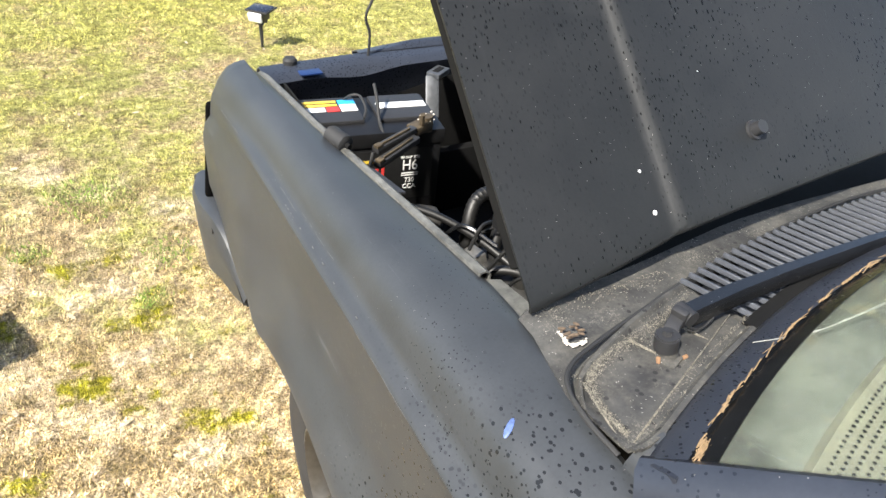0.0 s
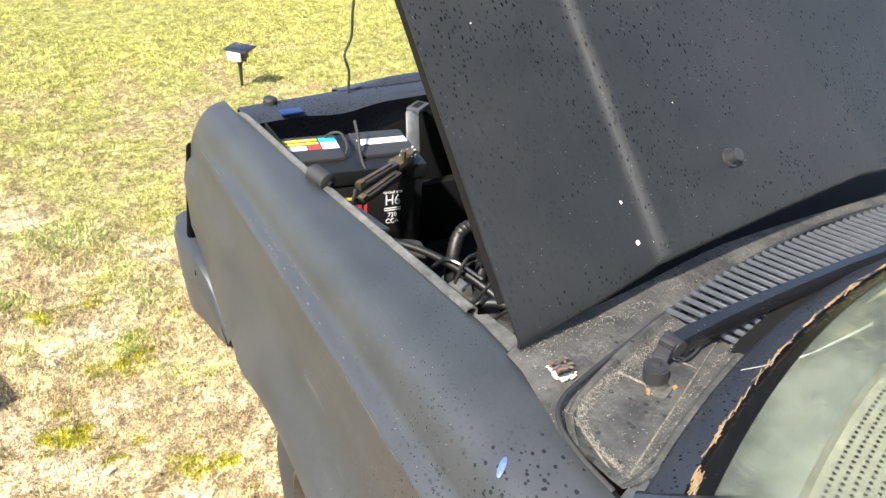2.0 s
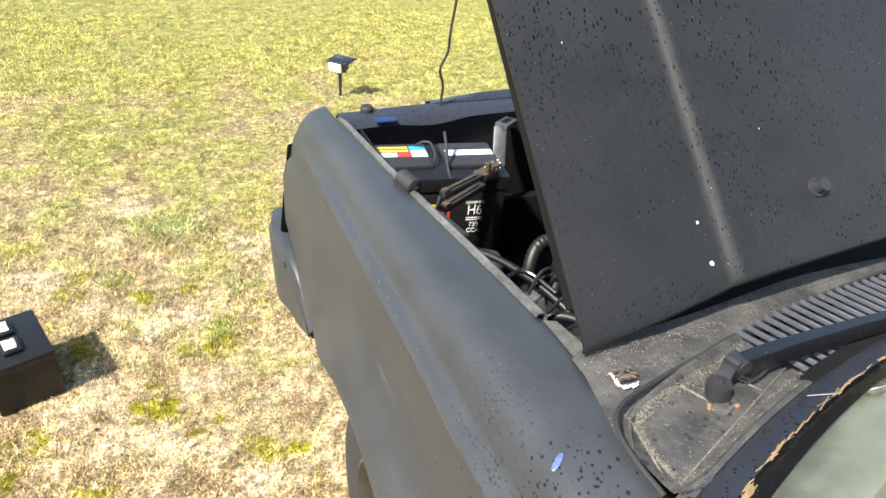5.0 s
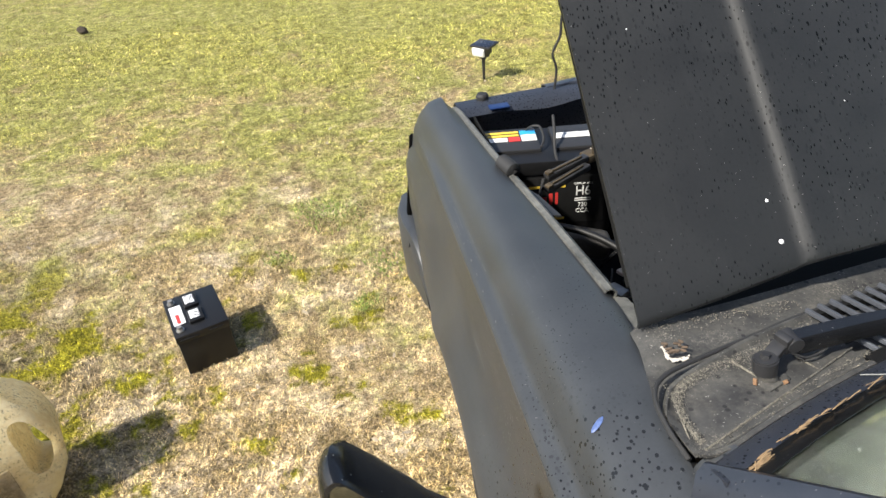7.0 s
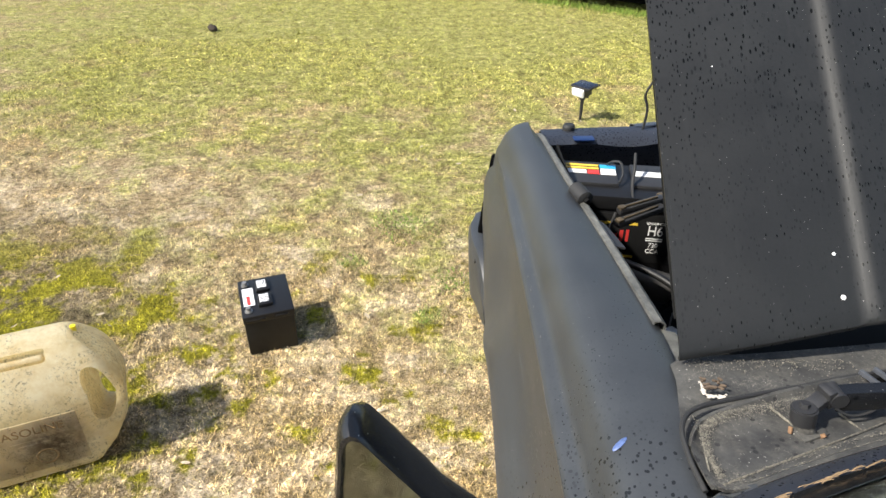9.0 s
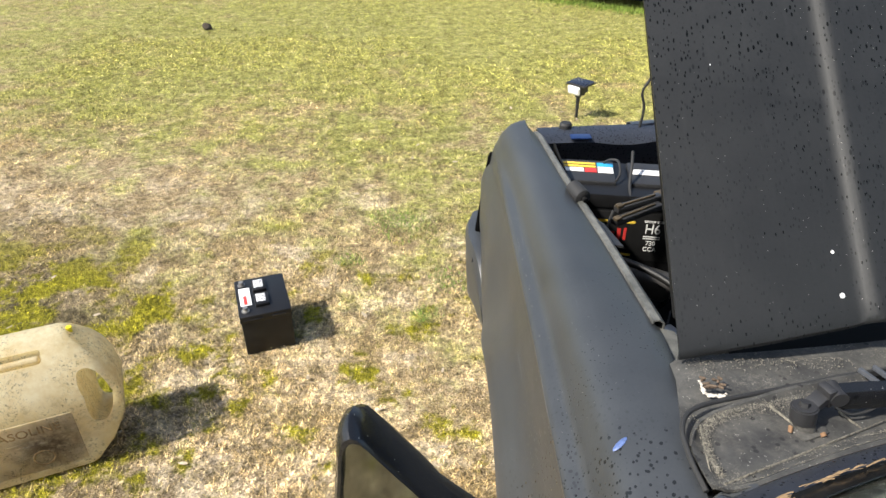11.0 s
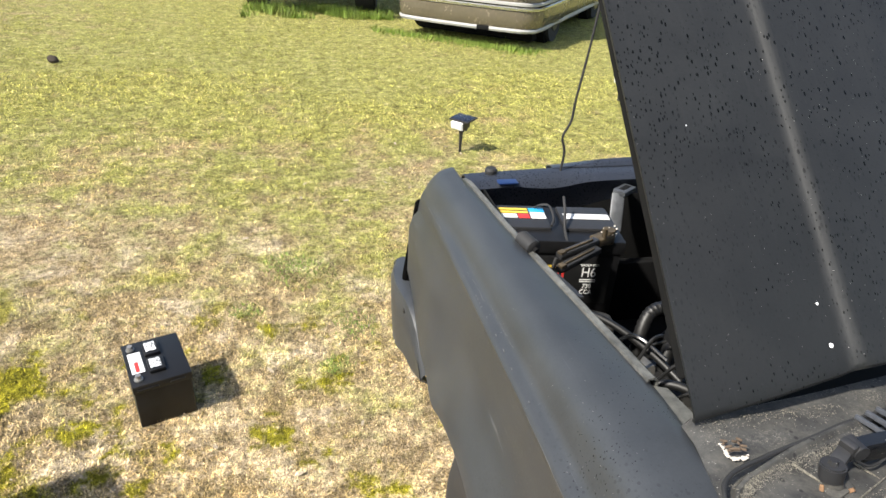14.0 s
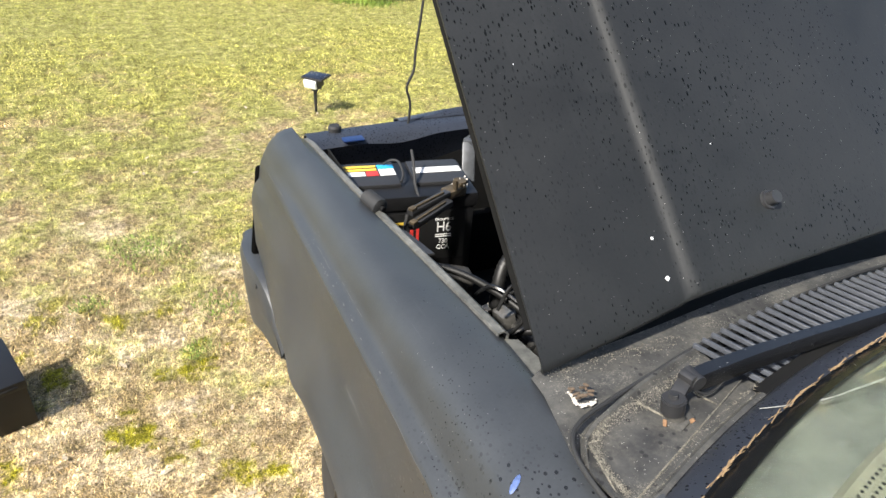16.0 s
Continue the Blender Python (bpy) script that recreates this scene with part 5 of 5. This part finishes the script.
bmesh.ops.remove_doubles(bm, verts=bm.verts, dist=1e-5)
bmesh.ops.holes_fill(bm, edges=[e for e in bm.edges if e.is_boundary])
bmesh.ops.triangulate(bm, faces=[f for f in bm.faces if len(f.verts) > 4])
bm.transform(JM)
body = part("body", bm, JUG, jug)


def carve(target, bm):
    """Cuts the closed mesh bm out of target."""
    bmesh.ops.recalc_face_normals(bm, faces=bm.faces)
    bm.transform(JM)
    tool = new("tool", mesh_of(bm, "tool", JUG, False))
    cut = target.modifiers.new("hole", "BOOLEAN")
    cut.operation, cut.object, cut.solver = "DIFFERENCE", tool, "EXACT"
    bpy.context.view_layer.update()
    done = bpy.data.meshes.new_from_object(target.evaluated_get(bpy.context.evaluated_depsgraph_get()))
    target.modifiers.clear()
    target.data = done
    target.data.shade_smooth()
    target.data.set_sharp_from_angle(angle=radians(45))
    bpy.data.objects.remove(tool)


hole = [(0.345 + 0.036 * math.copysign(abs(math.cos(a)) ** 0.8, math.cos(a)) + 0.012 * math.sin(a), 0.165 + 0.078 * math.copysign(abs(math.sin(a)) ** 0.9, math.sin(a))) for a in [math.tau * k / 24 for k in range(24)]]
hole = [(x + 0.028 - 0.035 * max(0.0, (v - 0.165) / 0.08), v * 1.1) for x, v in hole]
carve(body, prism(bmesh.new(), hole, 0.55, Matrix.Translation((0, 0.3, -0.063)) @ Matrix.Rotation(radians(68), 4, "X")))
carve(body, box(bmesh.new(), (0.185, 0.088, 0.372), (0.14, 0.042, 0.045), Matrix.Rotation(radians(40), 4, "X"), 0.012, 3))
bm = box(bmesh.new(), (0.185, 0.092, 0.359), (0.13, 0.020, 0.034), Matrix.Rotation(radians(40), 4, "X"), 0.009, 3)
bm.transform(JM)
part("handle_rib", bm, JUG, jug, "moulded carrying handle")
bm = cyl(bmesh.new(), (-0.03, 0.10, 0.262), (-0.085, 0.10, 0.292), 0.030, 0.030, 24)
bm.transform(JM)
part("cap", bm, PLASTIC, jug, "black screw cap")
bm = cyl(bmesh.new(), (0.325, 0.16, 0.365), (0.33, 0.16, 0.402), 0.010, 0.008, 14)
bm.transform(JM)
part("vent_plug", bm, simple("bright_yellow_plug", (0.75, 0.62, 0.02), 0.4), jug, "bright yellow vent plug")
bm = box(bmesh.new(), (0.165, 0.0015, 0.13), (0.26, 0.005, 0.185), None, 0.002)
bm.transform(JM)
panel = part("embossed_panel", bm, JUG, jug, "embossed panel on the jug's side")
GRIME = simple("caked_grime", (0.28, 0.18, 0.075), 0.8, 0, 70, 0.6)
lettering("embossing", "GASOLINE", 0.040, JM @ pose(0.165, -0.0018, 0.188, 90, 0, 0), GRIME, panel, 1.0)
bm = bmesh.new()
for k in range(24):
    a = math.tau * k / 24
    box(bm, (0.19 + 0.026 * math.cos(a), -0.0015, 0.085 + 0.026 * math.sin(a)), (0.006, 0.003, 0.006))
bm.transform(JM)
part("embossed_ring", bm, GRIME, panel)
for k, (w, z) in enumerate(((0.11, 0.152), (0.08, 0.138))):
    bm = box(bmesh.new(), (0.17, -0.0012, z), (w, 0.002, 0.006), None, 0.0008)
    bm.transform(JM)
    part("embossed_bar", bm, JUG, panel)

# ---- far vehicles ----
def carbody(name, label, corner, yaw, width, colour, trim, bottom, tall):
    """Rear of a parked car, its forward axis along its own +y; corner is the rear left one."""
    t = thing(name, label, "car", (*corner, 0))
    M = pose(*corner, 0, 0, 0, yaw)

    def add(nm, bm, mat, label="", parent=t):
        bm.transform(M)
        return part(nm, bm, mat, parent, label)

    w = width
    # plan of the rear: rounded corners
    def plan(inset):
        pts = []
        for k in range(-12, 13):
            s = k / 12
            x = w / 2 + (w / 2 - inset) * math.copysign(min(1.0, abs(s) * 1.06) ** 0.9, s)
            y = inset + 0.10 * abs(s) ** 3 + 0.25 * (max(0, abs(s) - 0.78) / 0.22) ** 2
            pts.append((x, y))
        return [(inset, 3.9), (inset, 1.6), (inset, 0.45)] + pts + [(w - inset, 0.45), (w - inset, 1.6), (w - inset, 3.9)]

    def loft(levels):
        bm = bmesh.new()
        rows = [[(x, y, z) for x, y in plan(i)] for i, z in levels]
        return shell(bm, rows, 0.01)

    b = bottom
    bp = add("bumper", loft([(0.06, b - 0.01), (0.02, b + 0.015), (0.0, b + 0.05), (-0.006, b + 0.15), (-0.004, b + 0.22), (0.02, b + 0.235)]), colour, "painted rear bumper skirt")
    add("lower_lip", loft([(0.05, b - 0.02), (0.005, b - 0.018), (-0.004, b + 0.005), (0.004, b + 0.03)]), trim, "pale scuffed lower lip", bp)
    add("bumper_strip", loft([(0.0, b + 0.225), (-0.016, b + 0.235), (-0.018, b + 0.262), (0.0, b + 0.275)]), CHROME, "dull bright strip", bp)
    add("bumper_strip", loft([(0.004, b + 0.285), (-0.010, b + 0.29), (-0.010, b + 0.315), (0.01, b + 0.325)]), trim, "", bp)
    add("body", loft([(0.03, b + 0.30), (0.035, b + 0.42), (0.05, b + 0.55), (0.09, b + 0.66), (0.16, b + 0.70), (0.5, b + 0.71)]), colour)
    add("exhaust_notch", box(bmesh.new(), (w * 0.66, 0.015, b + 0.005), (0.16, 0.05, 0.05), None, 0.015), DARK, "dark exhaust notch", bp)
    add("tailgate_line", box(bmesh.new(), (w * 0.74, 0.045, b + 0.44), (0.008, 0.03, 0.22), None, 0.002), DARK)
    add("tailgate_line", box(bmesh.new(), (w * 0.22, 0.045, b + 0.44), (0.008, 0.03, 0.22), None, 0.002), DARK)
    for x in (0.17, w - 0.17):
        add("tail_lamp", box(bmesh.new(), (x, 0.055, b + 0.46), (0.26, 0.05, 0.16), None, 0.015), simple("smoky_lamp", (0.22, 0.16, 0.12), 0.25, 0, 30), "smoky tail lamp")
    for x in (0.10, w - 0.10):
        for y in (0.95, 3.3):
            wh = add("tyre", cyl(bmesh.new(), (x - 0.09, y, 0.30), (x + 0.09, y, 0.30), 0.30, 0.30, 32), TYRE)
            s = 1 if x > w / 2 else -1
            add("rim", cyl(bmesh.new(), (x + s * 0.06, y, 0.30), (x + s * 0.10, y, 0.30), 0.19, 0.16, 24), RIM, "", wh)
            add("wheel_arch", cyl(bmesh.new(), (x - 0.11, y, 0.33), (x + s * 0.035 + 0.0, y, 0.33), 0.37, 0.37, 32), DARK)
    add("underbody", box(bmesh.new(), (w / 2, 2.1, b + 0.12), (w - 0.25, 3.7, 0.2), None, 0.03), DARK)
    add("underbody", box(bmesh.new(), (w / 2, 0.75, b - 0.06), (w - 0.3, 0.5, 0.26), None, 0.03), DARK)
    add("sill", box(bmesh.new(), (w - 0.02, 2.1, b + 0.03), (0.03, 1.5, 0.06), None, 0.01), trim)
    bm = bmesh.new()
    rows = [[(0.16 + i, y, b + z) for y, z in ((0.5, 0.70), (0.8, 1.08), (2.2, 1.1), (2.8, 0.72))] for i in (0, w - 0.32)]
    grid(bm, rows)
    add("cabin", bm, simple("car_window_dark", (0.03, 0.035, 0.035), 0.1, 0, 20), "dark glazed cabin")
    return t


carbody("parked_car", "beige sedan parked with its rear bumper over weeds", (1.22, 8.52), -36.5, 1.88, BEIGE, CARTRIM, 0.22, 1.4)

pick = thing("parked_truck", "old olive and beige truck with a rear beam bumper", "truck", (0.25, 10.4, 0))
M = pose(-0.80, 9.95, 0, 0, 0, -11)
for x in (0.17, 1.78):
    bm = cyl(bmesh.new(), (x - 0.13, 0.75, 0.37), (x + 0.13, 0.75, 0.37), 0.37, 0.37, 36)
    cyl(bm, (x - 0.15, 0.75, 0.37), (x + 0.15, 0.75, 0.37), 0.32, 0.32, 36)
    bm.transform(M)
    part("tyre", bm, TYRE, pick)
OLIVE = simple("rusty_olive_paint", (0.17, 0.135, 0.07), 0.7, 0, 18, 0.5)
for nm, c, sz, mat, bv in (("bumper", (0.97, -0.02, 0.60), (1.85, 0.16, 0.17), OLIVE, 0.02), ("tailgate", (0.97, 0.15, 0.95), (1.7, 0.1, 0.5), BEIGE, 0.02), ("bed", (0.97, 1.3, 0.95), (1.85, 2.2, 0.5), BEIGE, 0.03),
                           ("frame_rail", (0.5, 1.2, 0.55), (0.1, 2.6, 0.12), DARK, 0.01), ("frame_rail", (1.45, 1.2, 0.55), (0.1, 2.6, 0.12), DARK, 0.01), ("axle", (0.97, 0.75, 0.37), (1.6, 0.12, 0.12), DARK, 0.03),
                           ("underbody", (0.97, 1.4, 0.62), (1.5, 2.4, 0.12), DARK, 0.02)):
    bm = box(bmesh.new(), c, sz, None, bv)
    bm.transform(M)
    part(nm, bm, mat, pick)
bm = cyl(bmesh.new(), (0.72, -0.10, 0.52), (0.72, -0.10, 0.60), 0.02, 0.02, 12)
bmesh.ops.create_uvsphere(bm, u_segments=14, v_segments=10, radius=0.04, matrix=Matrix.Translation((0.72, -0.10, 0.50)))
bm.transform(M)
part("tow_ball", bm, CHROME, pick, "pale tow ball")

# ---- small things on the lawn ----
bm = bmesh.new()
bmesh.ops.create_icosphere(bm, subdivisions=3, radius=0.045)
for v in bm.verts:
    v.co *= 1 + 0.35 * noise.noise(v.co * 22)
    v.co = Vector((v.co.x * 1.1 - 2.258, v.co.y + 6.85, max(0, v.co.z * 0.9 + 0.025)))
tagged(part("dirt_clod", bm, STONE), "dark clod of earth on the lawn", "clod")


# ---- grass ----
def blades(name, label, n, area, length, lean, material, seed, keep=None, width=0.0017):
    """Many single blades in one mesh, thrown over an area."""
    rng = np.random.default_rng(seed)
    x = rng.uniform(area[0], area[1], n)
    # more blades close by, fewer far off
    u = rng.uniform(0, 1, n)
    y = area[2] * (area[3] / area[2]) ** u
    if keep is not None:
        k = keep(x, y, rng)
        x, y = x[k], y[k]
    n = len(x)
    far = np.clip(y / 3.6, 0.8, 1.7)
    h = rng.uniform(length[0], length[1], n)
    a = rng.uniform(0, math.tau, n)
    tilt = rng.uniform(lean[0], lean[1], n)
    w = width * far * rng.uniform(0.7, 1.4, n)
    b = a + math.pi / 2
    base = np.stack([x, y, np.full(n, -0.002)], 1)
    side = np.stack([np.cos(b) * w, np.sin(b) * w, np.zeros(n)], 1)
    tip = base + np.stack([np.cos(a) * np.sin(tilt) * h, np.sin(a) * np.sin(tilt) * h, np.cos(tilt) * h + 0.002], 1)
    co = np.stack([base - side, base + side, tip], 1).reshape(-1, 3)
    me = bpy.data.meshes.new(name)
    me.vertices.add(3 * n)
    me.vertices.foreach_set("co", co.ravel())
    me.loops.add(3 * n)
    me.loops.foreach_set("vertex_index", np.arange(3 * n))
    me.polygons.add(n)
    me.polygons.foreach_set("loop_start", np.arange(0, 3 * n, 3))
    me.update()
    me.validate()
    me.materials.append(material)
    return tagged(new(name, me), label, "grass", kind="stuff")


def patchy(scale, cut, seed):
    """Keeps blades where a soft random field is high."""
    def keep(x, y, rng):
        f = np.zeros_like(x)
        r = np.random.default_rng(seed)
        for _ in range(9):
            a, p, s = r.uniform(0, math.tau), r.uniform(0, math.tau), scale * r.uniform(0.5, 2.2)
            f += np.sin(s * (x * math.cos(a) + y * math.sin(a)) + p)
        return f + rng.normal(0, 1.0, len(x)) > cut
    return keep


def greener(x, y, rng):
    """Green blades set in gradually with the distance, in patches."""
    return patchy(1.6, 0.0, 8)(x, y, rng) | (rng.uniform(1.2, 4.5, len(x)) < y)


blades("dry_grass", "short dry straw and thin grass over sand", 270000, (-3.2, 4.0, 0.9, 6.5), (0.008, 0.026), (0.6, 1.45), BLADES, 3, patchy(2.6, -0.5, 5), 0.0014)
blades("lawn_grass", "short green lawn grass", 280000, (-6.5, 6.5, 1.6, 13.0), (0.010, 0.026), (0.3, 1.2), LAWN, 4, greener, 0.0013)


def tufts(name, label, n, area, size, material, seed, keep, width):
    """Small clumps of short blades that lean outwards, in one mesh."""
    rng = np.random.default_rng(seed)
    x = rng.uniform(area[0], area[1], n)
    y = area[2] * (area[3] / area[2]) ** rng.uniform(0, 1, n)
    k = keep(x, y, rng)
    x, y = x[k], y[k]
    per = 9
    n = len(x) * per
    r = np.repeat(rng.uniform(0.4, 1.0, len(x)) * size, per)
    a = rng.uniform(0, math.tau, n)
    bx = np.repeat(x, per) + rng.normal(0, 0.35, n) * r
    by = np.repeat(y, per) + rng.normal(0, 0.35, n) * r
    out = rng.uniform(0.3, 1.1, n) * r
    up = rng.uniform(0.15, 0.75, n) * r
    w = width * rng.uniform(0.7, 1.4, n) * np.clip(by / 3.6, 0.8, 1.7)
    base = np.stack([bx, by, np.full(n, -0.002)], 1)
    side = np.stack([-np.sin(a) * w, np.cos(a) * w, np.zeros(n)], 1)
    tip = base + np.stack([np.cos(a) * out, np.sin(a) * out, up + 0.002], 1)
    me = bpy.data.meshes.new(name)
    me.vertices.add(3 * n)
    me.vertices.foreach_set("co", np.stack([base - side, base + side, tip], 1).ravel())
    me.loops.add(3 * n)
    me.loops.foreach_set("vertex_index", np.arange(3 * n))
    me.polygons.add(n)
    me.polygons.foreach_set("loop_start", np.arange(0, 3 * n, 3))
    me.update()
    me.validate()
    me.materials.append(material)
    return tagged(new(name, me), label, "grass", kind="stuff")


tufts("straw_tufts", "low matted tufts of dry straw", 26000, (-3.2, 2.6, 1.0, 6.5), 0.021, BLADES, 61, patchy(5.0, 0.6, 62), 0.0014)
tufts("grass_tufts", "low clumps of green lawn grass", 52000, (-5.0, 5.5, 1.7, 11.0), 0.022, LAWN, 63, lambda x, y, rng: patchy(3.4, 0.2, 64)(x, y, rng) & greener(x, y, rng), 0.0016)
for cx, cy, r, n in ((0.0, 2.66, 0.13, 130), (-0.09, 2.74, 0.09, 70), (0.12, 2.62, 0.06, 30), (0.2, 2.2, 0.08, 70), (0.1, 1.95, 0.05, 50), (-0.25, 2.35, 0.06, 60)):
    def near(x, y, rng, cx=cx, cy=cy, r=r):
        return np.hypot(x - cx, y - cy) + rng.normal(0, r * 0.3, len(x)) < r
    blades("weed_patch", "small patch of fresh green weeds in dry grass", n * 8, (cx - 1.4 * r, cx + 1.4 * r, cy - 1.4 * r, cy + 1.4 * r), (0.010, 0.024), (0.6, 1.4), WEED, 20 + n, near, 0.003)
def under_bumper(x, y, rng):
    """Weeds along the line of the parked car's bumper."""
    d = (x - 1.22) * math.sin(radians(36.5)) + (y - 8.52) * math.cos(radians(36.5))
    return (np.abs(d - 0.08) < np.abs(rng.normal(0, 0.13, len(x)))) & patchy(4.0, -1.5, 77)(x, y, rng)


for x0, x1, y0, y1, n, h in ((-0.7, 1.4, 9.5, 10.3, 9000, 0.17), (1.0, 3.1, 7.1, 8.9, 22000, 0.08)):
    blades("tall_weeds", "taller green weeds under the parked vehicles", n, (x0, x1, y0, y1), (0.2 * h, h), (0.0, 1.0), WEED, 40 + n, patchy(5.0, 0.2, n) if y0 > 9 else under_bumper, 0.0026)

# Pale flakes, dead leaves and twigs on the ground.
rng = random.Random(21)
bm = bmesh.new()
for k in range(90):
    x, y = rng.uniform(-1.8, 1.2), rng.uniform(1.2, 4.5)
    r = rng.uniform(0.006, 0.016)
    m4 = pose(x, y, 0.008, rng.uniform(-25, 25), rng.uniform(-25, 25), rng.uniform(0, 360))
    vs = [bm.verts.new(m4 @ Vector((r * a, r * b, r * 0.12 * h))) for a, b, h in ((-1.3, 0, 0.4), (-0.4, 0.45, 0), (0.6, 0.4, 0.5), (1.3, 0, 0), (0.5, -0.4, 0.4), (-0.5, -0.4, 0))]
    bm.faces.new(vs)
tagged(part("dead_leaves", bm, simple("dead_leaf", (0.40, 0.33, 0.23), 0.8, 0, 150, 0.4)), "scattered dead leaf flakes on the ground", "leaf litter", kind="stuff")
bm = bmesh.new()
for k in range(120):
    x, y = rng.uniform(-1.8, 1.0), rng.uniform(1.1, 3.2)
    a, l = rng.uniform(0, math.tau), rng.uniform(0.012, 0.05)
    p = Vector((x, y, 0.008))
    tube(bm, [p, p + Vector((math.cos(a) * l / 2, math.sin(a) * l / 2, 0.003)), p + Vector((math.cos(a + 0.2) * l, math.sin(a + 0.2) * l, 0))], rng.uniform(0.0006, 0.0014), 4, 2)
tagged(part("twigs", bm, simple("grey_twig", (0.22, 0.17, 0.12), 0.9, 0, 150, 0.4)), "small dry twigs on the ground", "twigs", kind="stuff")
